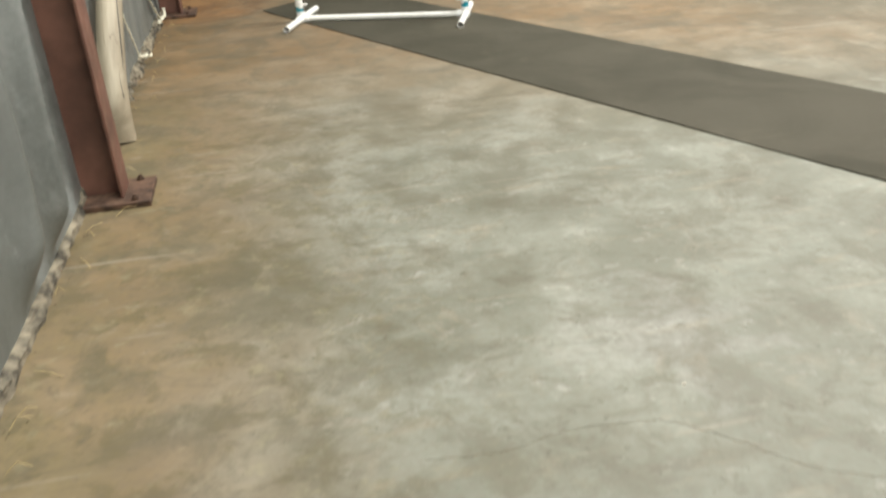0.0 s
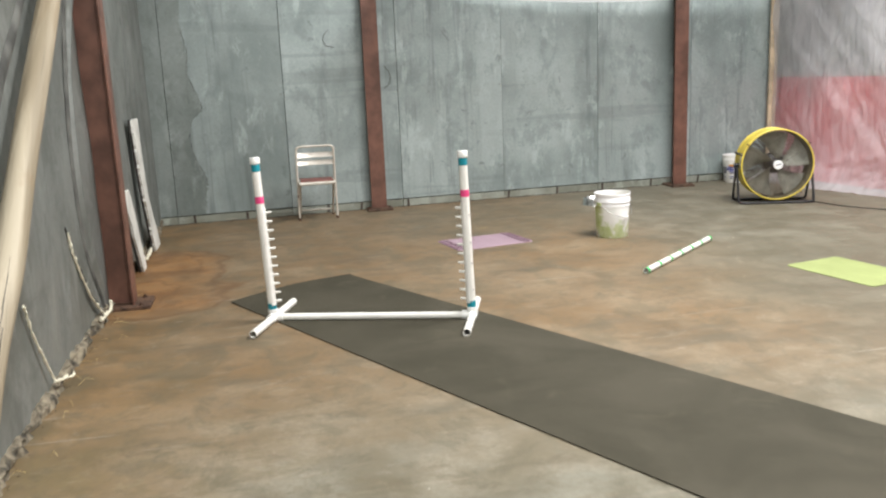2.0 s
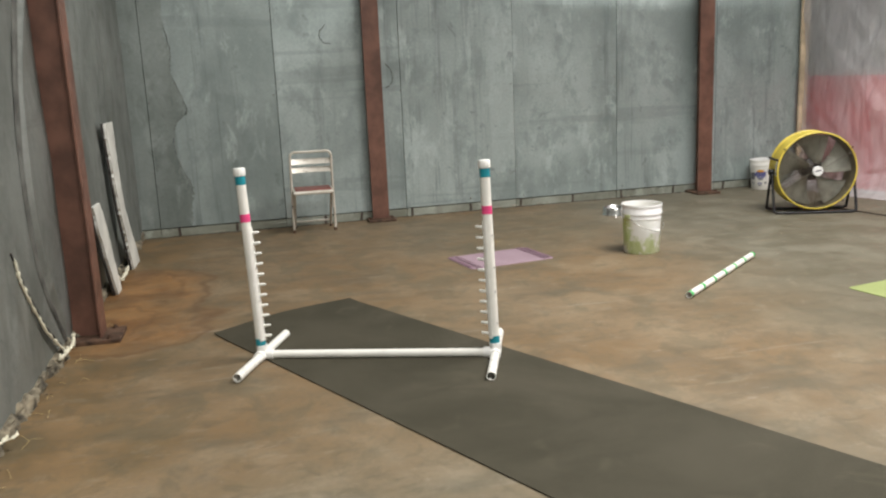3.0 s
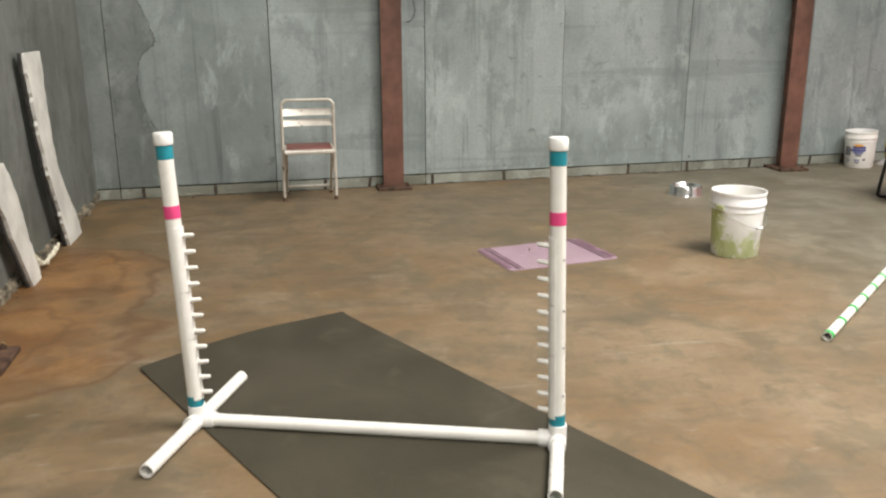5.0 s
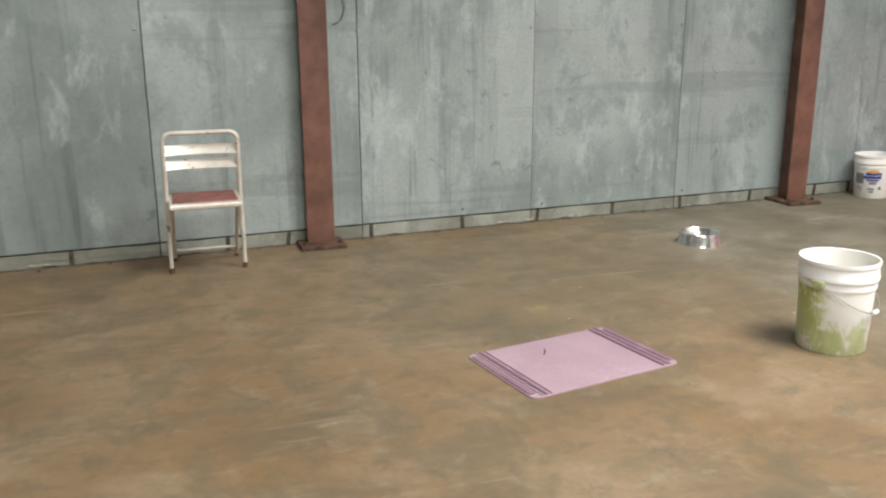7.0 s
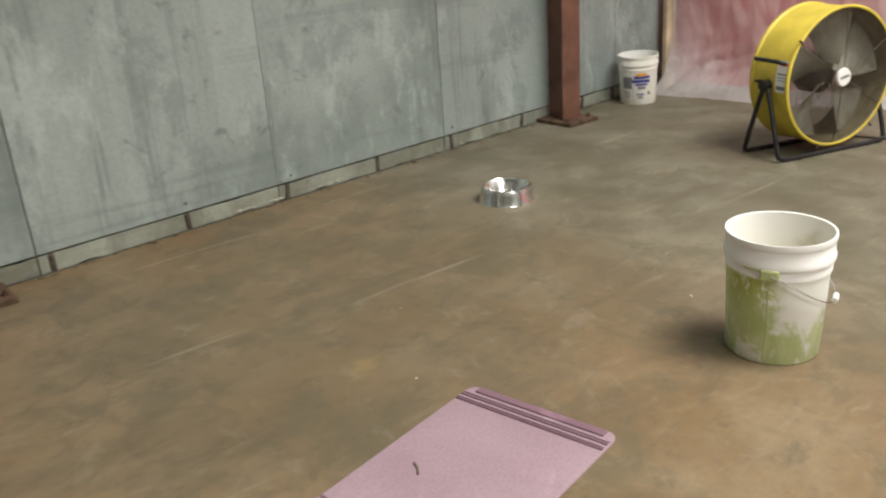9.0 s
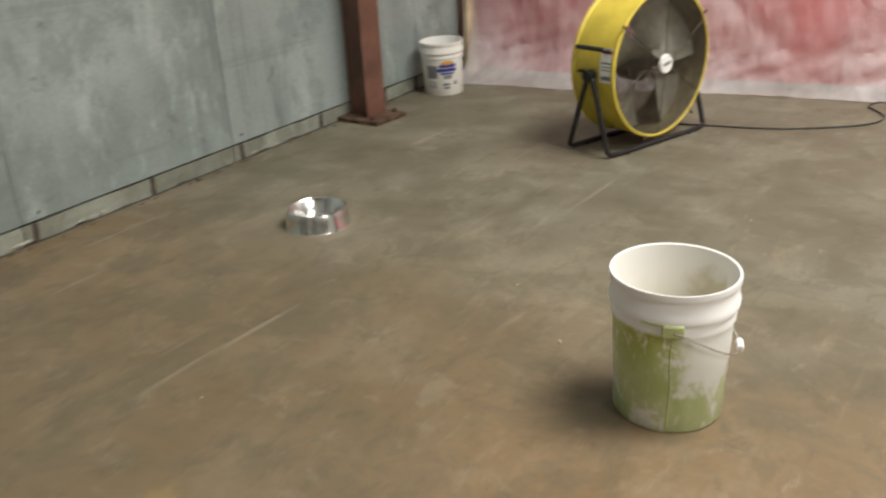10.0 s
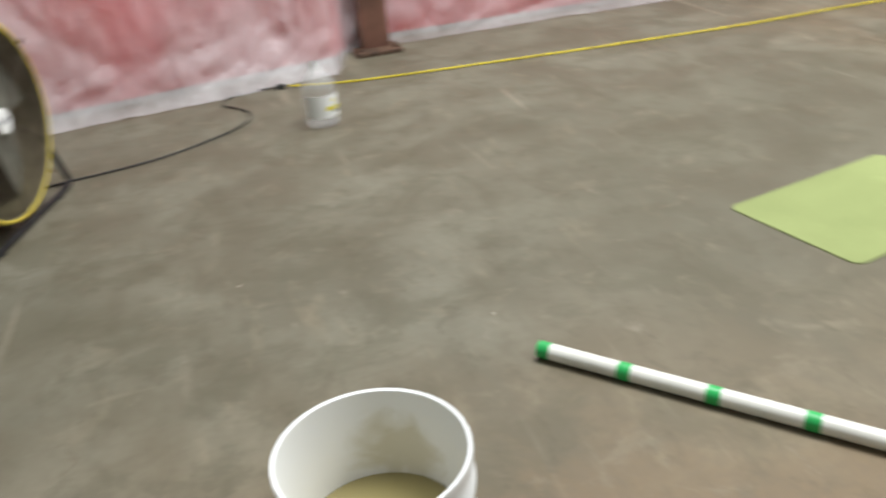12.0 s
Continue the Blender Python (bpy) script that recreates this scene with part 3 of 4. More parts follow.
for u, z in ((0.40, 1.255), (2.71, 1.287), (1.08, 0.13), (2.80, 0.13), (1.66, 0.12), (-0.83, 1.27), (1.55, 1.27), (-1.95, 1.25)):
    bm = lathe([(0, 0.006), (0.006, 0.005), (0.009, 0.0)], 10)
    bmesh.ops.transform(bm, matrix=Matrix.Translation((u, -0.004, z)) @ Matrix.Rotation(radians(90), 4, "X"), verts=bm.verts)
    part("screw", bm, STEEL, wall_north, smooth=True)

for pts in (((-1.76, 1.95), (-1.72, 1.7), (-1.74, 1.52), (-1.69, 1.38), (-1.63, 1.2), (-1.64, 1.14), (-1.74, 1.04), (-1.77, 0.85), (-1.73, 0.66), (-1.66, 0.5), (-1.64, 0.38)),
            ((0.26, 1.52), (0.31, 1.46), (0.33, 1.38), (0.30, 1.31), (0.26, 1.29)), ((-0.30, 1.9), (-0.36, 1.82), (-0.33, 1.74), (-0.25, 1.72))):
    jag = [(u + 0.016 * nz(i * 0.9, 2, 1) + 0.006 * nz(i * 2.7, 5, 1), -0.0015, z) for i, (u, q, z) in enumerate(smooth_path([(u, 0, z) for u, z in pts], 9))]
    part("peeled_edge", tube(jag, 0.0034, 5), LIFT, wall_north, "lifted edge of peeling coating")
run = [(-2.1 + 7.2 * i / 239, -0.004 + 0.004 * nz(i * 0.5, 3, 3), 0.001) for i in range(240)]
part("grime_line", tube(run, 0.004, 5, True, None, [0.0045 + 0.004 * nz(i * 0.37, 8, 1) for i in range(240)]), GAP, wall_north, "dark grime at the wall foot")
# pale mortar squeezed out under the strips
for u0, u1 in ((-1.50, -1.36), (1.30, 1.44), (1.50, 1.60), (1.80, 1.96), (2.83, 2.95)):
    n = int((u1 - u0) / 0.012)
    line = [(u0 + (u1 - u0) * i / n, 0.004 + 0.006 * nz(i * 0.5, u0, 2), 0.016 + 0.012 * nz(i * 0.35, u0, 5) * 0.5) for i in range(n + 1)]
    part("mortar_bead", tube(line, 0.01, 7, True, None, [0.002 + 0.008 * max(0.05, 0.45 + nz(i * 0.42, u0 * 3, 1)) * max(0.02, math.sin(math.pi * i / n)) ** 0.4 for i in range(n + 1)]), MORTAR, wall_north, "pale crumbling mortar", True)
bm = bmesh.new()
rim = smooth_path([(-1.69, 0, 0.09), (-1.66, 0, 0.16), (-1.67, 0, 0.27), (-1.64, 0, 0.38), (-1.66, 0, 0.5), (-1.73, 0, 0.66), (-1.77, 0, 0.85), (-1.74, 0, 1.04), (-1.64, 0, 1.14), (-1.63, 0, 1.2), (-1.69, 0, 1.38), (-1.74, 0, 1.52), (-1.72, 0, 1.7), (-1.76, 0, 1.95), (-1.70, 0, 3.0), (-1.75, 0, TOP)], 9)
pairs = []
for i, p in enumerate(rim):
    u = min(-1.6, p.x + 0.028 * nz(i * 0.47, 2, 1) + 0.022 * nz(i * 1.37, 5, 1) + random.uniform(-0.004, 0.004))
    pairs.append([bm.verts.new((q, w, p.z)) for q, w in ((-1.962, -0.005), (u, -0.0055), (u, 0.001), (-1.962, 0.001))])
for a, b in zip(pairs, pairs[1:]):
    for j in range(4):
        bm.faces.new((a[j], b[j], b[(j + 1) % 4], a[(j + 1) % 4]))
bmesh.ops.recalc_face_normals(bm, faces=bm.faces)
part("old_coating", bm, COAT_CORNER, wall_north, "darker old coating with a torn edge")


# west wall: solid wall with loose bulging sheet in front
FOLDS = (((-3.43, 0.07), (-3.81, 0.85), (-3.59, 1.643), 0.04, 0.03),
         ((-7.9, 0.0), (-7.6, 1.0), (-7.35, 2.4), 0.10, 0.08), ((-8.6, 0.2), (-8.2, 1.0), (-8.0, 2.2), 0.13, 0.09), ((-7.55, 0.1), (-7.42, 0.8), (-7.1, 2.2), 0.05, 0.095),
         ((-7.70, 0.0), (-7.62, 0.8), (-7.35, 2.2), 0.045, -0.10), ((-7.16, 0.0), (-7.14, 1.0), (-7.1, 2.5), 0.05, -0.15), ((-2.6, 0.2), (-2.5, 1.0), (-2.35, 2.2), 0.12, -0.04), ((-1.3, 0.0), (-1.1, 1.0), (-0.95, 2.2), 0.10, -0.03))


def west_sheet(u, v):
    y = -13.0 + 3.5 * u / 0.06 if u < 0.06 else -9.5 + 9.7 * (u - 0.06) / 0.94
    z = 0.038 + 2.5 * v / 0.92 if v < 0.92 else 2.538 + (TOP - 2.538) * (v - 0.92) / 0.08
    x = WX + 0.012 * nz(y * 0.9, z * 0.7, 1) + 0.006 * nz(y * 3, z * 2.2, 5)
    for (y0, z0), (y1, z1), (y2, z2), wid, dep in FOLDS:
        t = min(max((z - z0) / (z2 - z0), -0.1), 1.3)
        yc = y0 * (1 - t) * (1 - 2 * t) + y1 * 4 * t * (1 - t) + y2 * t * (2 * t - 1)
        x += dep * math.exp(-((y - yc) / wid) ** 2) * (lambda q: q * q * (3 - 2 * q))(min(1, max(0, (z - 0.03) / 0.22)))
    return x, y, z


wall_west = tagged(part("wall_west", box((WX - 0.32, ROOM_S / 2 + 0.1, TOP / 2), (0.2, -ROOM_S + 0.4, TOP)), DARK),
                   "grey sheeted wall with loose folds and foam-sealed joints", "wall", kind="structure")
part("wall_sheet", surface(west_sheet, 850, 150), SHEET, wall_west, smooth=True)


def curb(u, v):
    y, a = -13.0 + 13.05 * u, v * math.pi / 2
    low = 0.62 if y < -7.0 else 1.0
    worn = 0.35 if y < -6.9 else 1.0
    chip = max(0, nz(y * 5.2, 3, 9)) * 0.6 + max(0, nz(y * 11, 6, 4)) * 0.5
    chip *= worn
    r = 1 + worn * (0.4 * nz(y * 3.1, v * 2, 0) + 0.35 * nz(y * 14, v * 4, 2) + 0.2 * nz(y * 31, v * 9, 5)) - chip
    return WX - 0.04 + 0.066 * math.cos(a) ** 0.45 * r if v < 1 else WX - 0.04, y, 0.07 * low * math.sin(a) ** 0.6 * (1 + worn * (0.3 * nz(y * 4, 7, 1) + 0.2 * nz(y * 19, 3, 1)) - 0.5 * chip)


part("curb", surface(curb, 1100, 9), CURB, wall_west, "crumbling concrete curb along the wall foot")


def foam_bead(pts, r):
    """A thin ragged bead of set foam: a broken core with small blobs along it."""
    bm = bmesh.new()
    path = smooth_path(pts, 10)
    core = [p + Vector((0, 0.35 * r * nz(i * 0.7, r * 90, 1), 0.35 * r * nz(i * 0.8, 4, r * 70))) for i, p in enumerate(path)]
    tube(core, r * 0.3, 6, True, bm, [r * max(0.08, 0.32 + 0.4 * nz(i * 0.9, r * 50, 3)) for i in range(len(core))])
    for i, p in enumerate(core):
        if random.random() < 0.75:
            q = r * random.uniform(0.15, 0.5)
            c = p + Vector((random.uniform(-0.003, 0.005), random.gauss(0, r * 0.2), random.gauss(0, r * 0.25)))
            if c.z > q * 0.5:
                bmesh.ops.create_icosphere(bm, subdivisions=2, radius=q, matrix=Matrix.Translation(c) @ Matrix.Diagonal((0.7, random.uniform(0.5, 1.0), random.uniform(0.8, 2.0), 1)))
    part("foam_bead", bm, FOAM, wall_west, "ragged cream spray foam bead", True)


foam_bead([(-2.12, -4.22, 0.66), (-2.12, -4.15, 0.52), (-2.115, -3.9, 0.25), (-2.10, -3.66, 0.06)], 0.023)
foam_bead([(-2.12, -5.2, 0.52), (-2.12, -5.1, 0.34), (-2.105, -4.94, 0.10)], 0.018)
foam_bead([(-2.10, -3.78, 0.05), (-2.07, -3.6, 0.07), (-2.08, -3.5, 0.1)], 0.026)
foam_bead([(-2.08, -2.03, 0.13), (-2.06, -1.95, 0.05), (-2.05, -1.8, 0.05), (-2.05, -1.62, 0.07)], 0.032)
foam_bead([(-2.10, -4.95, 0.09), (-2.06, -4.75, 0.05)], 0.022)
# dark strips laid on the sheet to paint the shade of two folds
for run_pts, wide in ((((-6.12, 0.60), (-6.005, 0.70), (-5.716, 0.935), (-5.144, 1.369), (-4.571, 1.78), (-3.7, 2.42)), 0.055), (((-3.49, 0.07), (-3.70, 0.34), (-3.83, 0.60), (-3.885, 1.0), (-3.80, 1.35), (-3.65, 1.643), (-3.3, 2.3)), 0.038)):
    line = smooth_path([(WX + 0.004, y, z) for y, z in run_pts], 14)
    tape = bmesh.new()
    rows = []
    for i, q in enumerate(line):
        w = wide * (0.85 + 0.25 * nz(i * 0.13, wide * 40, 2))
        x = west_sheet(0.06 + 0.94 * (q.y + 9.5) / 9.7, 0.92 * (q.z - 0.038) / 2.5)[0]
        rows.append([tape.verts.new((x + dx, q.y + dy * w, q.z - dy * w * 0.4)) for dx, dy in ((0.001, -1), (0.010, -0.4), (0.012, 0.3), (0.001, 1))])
    for a, b in zip(rows, rows[1:]):
        for j in range(3):
            tape.faces.new((a[j], a[j + 1], b[j + 1], b[j]))
    part("fold_shade_strip", tape, FOLD_SHADE, wall_west, "dark strip painting the shade of a fold in the sheet", True)
part("joint_gap", tube([(-2.128, -4.24, 0.70), (-2.124, -4.12, 0.52), (-2.12, -3.87, 0.25), (-2.105, -3.63, 0.06)], 0.007, 6), DARK, wall_west, "dark open joint")

# torn pieces of panel standing against the west wall
def torn_board(m, label, left, right, lean, seed):
    """A ragged upright piece; left and right are its edges as (height, y) from the foot up."""
    ob = thing("scrap_board", m, label, "wall panel")
    at = lambda edge, z: float(np.interp(z, [q[0] for q in edge], [q[1] for q in edge]))
    top = left[-1][0]

    def ring(grow, x0, x1, jag):
        bm = bmesh.new()
        rows = []
        for i in range(45):
            z = top * i / 44
            y0 = at(left, z) - grow + jag * (nz(z * 9, seed, 1) + 0.6 * nz(z * 31, seed, 4))
            y1 = (at(right, z) + jag * (nz(z * 10, seed, 7) + 0.6 * nz(z * 33, seed, 9))) if not grow else at(left, z) + 0.05
            x = lean * (1 - z / top)
            rows.append([bm.verts.new((x + q, y, z)) for q, y in ((x1, y0), (x1, y1), (x0, y1), (x0, y0))])
        for a, b in zip(rows, rows[1:]):
            for j in range(4):
                bm.faces.new((a[j], a[(j + 1) % 4], b[(j + 1) % 4], b[j]))
        bm.faces.new(rows[0][::-1])
        bm.faces.new(rows[-1])
        return bm
    part("face", ring(0, 0.012, 0.03, 0.024), TORN, ob)
    # dark slab peeping out on the left, painting the shadowed gap behind
    part("gap_shade", ring(0.022, -0.004, 0.010, 0.014), DARK, ob, "dark strip in place of the shadowed gap")


torn_board(pose(-2.10, -1.565, 0), "torn light grey panel strip leaning against the wall", ((0, 0.17), (0.25, 0.05), (0.43, -0.03), (0.63, -0.10), (0.9, -0.145), (1.15, -0.17)),
           ((0, 0.50), (0.10, 0.46), (0.316, 0.28), (0.512, 0.15), (0.776, 0.125), (1.15, 0.15)), 0.03, 3)
torn_board(pose(-2.10, -2.25, 0), "pale torn flap of panel at the wall foot", ((0, 0.03), (0.3, -0.15), (0.66, -0.32)), ((0, 0.18), (0.31, 0.085), (0.55, 0.01), (0.6, -0.03), (0.66, -0.10)), 0.03, 8)

# plain walls that close the hall
tagged(part("wall_south", box(((WX + ROOM_E) / 2, ROOM_S - 0.1, TOP / 2), (ROOM_E - WX + 1, 0.2, TOP)), WALLPLAIN), "plain grey end wall of the hall", "wall", kind="structure")

# east wall: red below, grey above, in runs behind clear film
EAST = ((5.06, 0.55), (5.06, -0.4), (5.52, -2.95), (5.88, -3.12), (5.92, -13.0))


def run(a, b, z0, z1, t):
    a, b = Vector((*a, 0)), Vector((*b, 0))
    d = b - a
    m = Matrix.Rotation(math.atan2(d.y, d.x), 4, "Z")
    n = Vector((-d.y, d.x, 0)).normalized()
    c = (a + b) / 2 + n * t / 2
    return box((c.x, c.y, (z0 + z1) / 2), (d.length, t, z1 - z0), 0, m)


wall_east = tagged(part("wall_east", run(EAST[0], EAST[1], 1.2, TOP, 0.15), UPPERWALL), "wall painted red below and grey above behind plastic film", "wall", kind="structure")
for a, b in zip(EAST[1:], EAST[2:]):
    part("upper_wall", run(a, b, 1.2, TOP, 0.15), UPPERWALL, wall_east)
for i in range(4):
    part("red_wall", run(EAST[i], EAST[i + 1], 0.03, 1.2, 0.153), REDWALL, wall_east, "red painted lower wall")
    part("footing", run(EAST[i], EAST[i + 1], 0.0, 0.03, 0.16), WALLPLAIN, wall_east)

# the film: upright from stud to column and on, spread out on the floor
TOPLINE = ((4.99, 0.22), (5.01, -0.75), (5.15, -1.52), (5.29, -2.33), (5.40, -2.90), (5.72, -3.04), (5.76, -3.3), (5.78, -4.0), (5.80, -6.0), (5.82, -9.0))
FOOT = ((4.66, 0.16), (4.79, -0.73), (5.02, -1.48), (5.15, -2.3), (5.26, -2.9), (5.68, -3.04), (5.72, -3.3), (5.72, -3.9), (5.74, -6.0), (5.78, -9.0))


def along(line, u):
    s = u * (len(line) - 1)
    i = min(int(s), len(line) - 2)
    return Vector(line[i]).lerp(Vector(line[i + 1]), s - i)


def film_sheet(u, v):
    z = TOP * v ** 1.6
    a, b = along(TOPLINE, u), along(FOOT, u)
    s = u * 9
    k = math.exp(-z / (0.10 + 0.05 * nz(s * 1.7, 2, 6)))
    p = a.lerp(b, k)
    n = Vector((-1, -0.12))
    fold = 0.045 * nz(s * 1.5 + z * 1.3, z * 0.6, 4) + 0.02 * nz(s * 4 - z * 2.3, z * 0.9, 8) + 0.008 * nz(s * 14, z * 6, 2)
    # long slanting folds, and creases that crowd towards the floor
    fold += 0.08 * max(0, nz(s * 1.1 - z * 1.6, z * 0.2, 11)) * min(1, z * 2) + 0.03 * abs(nz(s * 2.6 + z * 3.6, z * 0.5, 21))
    low = math.exp(-((z - 0.16) / 0.22) ** 2)
    fold += low * (0.05 * abs(nz(s * 2.2 - z * 5, z * 4, 31)) + 0.022 * abs(nz(s * 8 - z * 9, z * 9, 37)))
    p = p + n * (fold * (1 - 0.5 * k) + 0.02)
    return p.x, p.y, z + 0.004 + 0.012 * k * max(0, nz(s * 6, 3, 1))


plastic = tagged(part("plastic_sheet", surface(film_sheet, 420, 110), FILM, smooth=True), "clear wrinkled polythene film hung over the red wall", "plastic sheet")

# pine stud in the corner
stud = tagged(part("corner_stud", box((4.97, 0.245, 1.6), (0.09, 0.04, 3.2), 0.004, Matrix.Rotation(radians(-12), 4, "Z")), WOOD_STUD), "bare pine stud upright in the corner", "stud", kind="structure")


# ---- columns ----
def column(m):
    """I-section with its front flange towards -y, foot plate and bolts."""
    c = thing("steel_column", m, "red oxide painted steel I-beam column on a rusty foot plate", "column", "columns along the walls", "structure")
    part("front_flange", box((0, 0.006, TOP / 2), (0.165, 0.012, TOP), 0.003), COLUMN, c)
    part("back_flange", box((0, 0.2, TOP / 2), (0.165, 0.012, TOP), 0.003), COLUMN, c)
    part("web", box((0, 0.1, TOP / 2), (0.01, 0.176, TOP)), COLUMN, c)
    part("foot_plate", box((0, 0.048, 0.012), (0.27, 0.305, 0.024), 0.004), RUST, c, "rusty foot plate")
    for x in (-0.105, 0.105):
        b = part("anchor_bolt", lathe([(0, 0.045), (0.009, 0.044), (0.009, 0.034), (0.016, 0.034), (0.016, 0.022), (0, 0.022)], 6), RUST, c)
        b.location = (x, -0.045, 0)
    return c


col = column(pose(0.122, -0.035, 0))
for m in (pose(3.697, 0.075, 0), pose(-1.965, -3.27, 0, 0, 0, 90), pose(-1.963, -6.95, 0, 0, 0, 90), pose(5.60, -3.20, 0, 0, 0, -90)):
    copy_thing(col, m)


# ---- things ----
def log_pole():
    a, b = Vector((-2.07, -6.24, 0)), Vector((-2.05, -3.75, 2.30))
    d = b - a
    m = Matrix.Translation(a) @ d.to_track_quat("Z", "X").to_matrix().to_4x4()
    p = thing("log_pole", m, "peeled crooked timber pole leaning along the wall", "timber pole")
    back = m.inverted()
    pts = [back @ q for q in smooth_path([(-2.07, -6.24, 0.0), (-2.065, -6.19, 0.22), (-2.05, -5.98, 0.50), (-2.042, -5.60, 0.79), (-2.04, -5.09, 1.23), (-2.04, -4.40, 1.79), b], 6)]
    n = len(pts) - 1
    rad = [(0.066 - 0.014 * i / n) * (1 + 0.07 * nz(i * 0.2, 3, 2)) for i in range(n + 1)]
    bm = tube(pts, 0.06, 24, True, None, rad)
    up = d.normalized().z
    for v in bm.verts:
        z = (m @ v.co).z
        if z < 0:
            v.co.z -= z / up
    part("trunk", bm, LOG, p, smooth=True)
    # long drying splits that wind up the lower half
    out = m.to_3x3().inverted() @ Vector((0.78, -0.55, 0.3))
    face = math.atan2(out.y, out.x)
    for t0, t1, ang, wind, w in ((0.04, 0.24, 0.15, -0.5, 0.008), (0.20, 0.40, 0.3, -0.5, 0.007), (0.0, 0.12, -0.5, -0.3, 0.006), (0.36, 0.50, -0.2, -0.3, 0.004)):
        line, wid = [], []
        for step in range(9):
            q = step / 8
            t = t0 + (t1 - t0) * q
            i = min(n, round(n * t))
            an = face + ang + wind * q + 0.05 * nz(q * 6, ang, 1)
            line.append((pts[i].x + (rad[i] - 0.0004) * math.cos(an), pts[i].y + (rad[i] - 0.0004) * math.sin(an), pts[i].z))
            wid.append(0.0006 + w * 0.5 * math.sin(math.pi * q) * (0.7 + 0.5 * nz(q * 9, 3, ang)))
        part("split", tube(line, 0.002, 6, True, None, wid), DARK, p, "dark drying split")


log_pole()

def runner():
    """Long grey rubber runner; its far end bows a little and its edge curls."""
    corner_a, corner_b = Vector((-0.403, -0.241, 0)), Vector((0.424, 0.247, 0))
    edge_a, edge_b = Vector((0.452, -0.892, 0)), Vector((0.459, -0.888, 0))

    def f(u, v):
        s = u * 7.2
        bow = 0.035 * (1 - (2 * v - 1) ** 2) * math.exp(-s * 3)
        p = (corner_a + edge_a * (s - bow)).lerp(corner_b + edge_b * (s - bow), v)
        curl = 0.016 * math.exp(-s / 0.06) * (0.4 + 0.6 * math.sin(v * 3.1) ** 2) + 0.0025 * (nz(s * 1.5, v * 2, 1) + 1)
        return p.x, p.y, 0.004 + curl
    r = thing("floor_runner", pose(-0.945, -3.205, 0), "long dark grey rubber runner with a slightly curled end", "floor runner")
    bm = surface(f, 160, 14, 0.004)
    part("sheet", bm, MAT_GREY, r, smooth=True)


runner()


def jump():
    """Low bar jump of white pipe with taped uprights and peg strips."""
    L, R = Vector((-1.084, -3.975, 0)), Vector((0.054, -4.348, 0))
    ax = (R - L).normalized()
    h = thing("agility_jump", Matrix.Translation(L), "white plastic pipe dog jump with teal and pink taped uprights", "dog jump")
    o = Vector((0, 0, 0.026))
    w = (R - L)
    part("base_bar", tube([o + ax * 0.03, w + o - ax * 0.03], 0.0215, 20), PVC, h, smooth=True)
    feet = ((Vector((0, 0, 0)), Vector((-1.207, -4.300, 0)) - L, Vector((-0.952, -3.650, 0)) - L), (w, Vector((-0.060, -4.672, 0)) - L, Vector((0.168, -4.030, 0)) - L))
    for at, front, rear in feet:
        s = 1 if at.length < 0.1 else -1
        part("foot_pipe", pipe(front + o, rear + o, 0.0225), PVC, h, smooth=True)
        part("tee_joint", tube([at + o + (rear - front).normalized() * -0.055, at + o + (rear - front).normalized() * 0.055], 0.0285, 20), CAP, h, smooth=True)
        part("bar_socket", tube([at + o, at + o + ax * s * 0.06], 0.0285, 20), CAP, h, smooth=True)
        part("upright_socket", tube([at + o, at + Vector((0, 0, 0.078))], 0.029, 20), CAP, h, smooth=True)
        lean = Vector((-0.034, 0.018, 0)) if s > 0 else Vector((-0.020, 0.026, 0))
        up = lambda z: at + lean * (z / 0.98) + Vector((0, 0, z))
        part("upright", tube([up(0.04), up(0.96)], 0.0245, 24), PVC, h, smooth=True)
        part("end_cap", tube([up(0.949), up(0.953), up(0.982), up(0.987)], 0.03, 24, True, None, [0.0285, 0.030, 0.030, 0.027]), CAP, h, "white end cap", True)
        for z0, z1, m, lab in ((0.905, 0.947, TEAL, "teal tape band"), (0.718 if s > 0 else 0.726, 0.758 if s > 0 else 0.766, PINK, "pink tape band"), (0.078, 0.114, TEAL, "teal tape band")):
            part("tape_band", tube([up(z0), up(z1)], 0.0256, 24), m, h, lab, True)
        # three clipped-on peg strips, each with its pegs
        inward = ax * s
        pegs = [0.125 + 0.0535 * i for i in range(11)]
        for k, (i0, i1) in enumerate(((0, 4), (4, 7), (7, 11))):
            z0, z1 = pegs[i0] - 0.022, pegs[i1 - 1] + 0.028
            strip = bmesh.new()
            rows = []
            for z in (z0, z1):
                c = up(z)
                rows.append([strip.verts.new(c + Matrix.Rotation(radians(a), 3, "Z") @ inward * q) for q, rng in ((0.0285, range(-75, 76, 15)), (0.0248, range(75, -76, -15))) for a in rng])
            n = len(rows[0])
            for i in range(n):
                strip.faces.new((rows[0][i], rows[0][(i + 1) % n], rows[1][(i + 1) % n], rows[1][i]))
            strip.faces.new(rows[0][::-1])
            strip.faces.new(rows[1])
            st = part("peg_strip", strip, PEG, h, "clipped-on white strip of pegs")
            for i in range(i0, i1):
                c = up(pegs[i])
                a, b = c + inward * 0.026, c + inward * 0.062 + Vector((0, 0, 0.004))
                part("peg", tube([a, a.lerp(b, 0.5), b - inward * 0.003, b], 0.007, 10, True, None, [0.0085, 0.0075, 0.0065, 0.004]), PEG, st, smooth=True)
        for z in (0.18, 0.34, 0.46, 0.62):
            d = Vector((0.5, -0.86, 0)).normalized()
            part("screw", tube([up(z) + d * 0.0235, up(z) + d * 0.0262], 0.0035, 8), GREYINK, h)


jump()


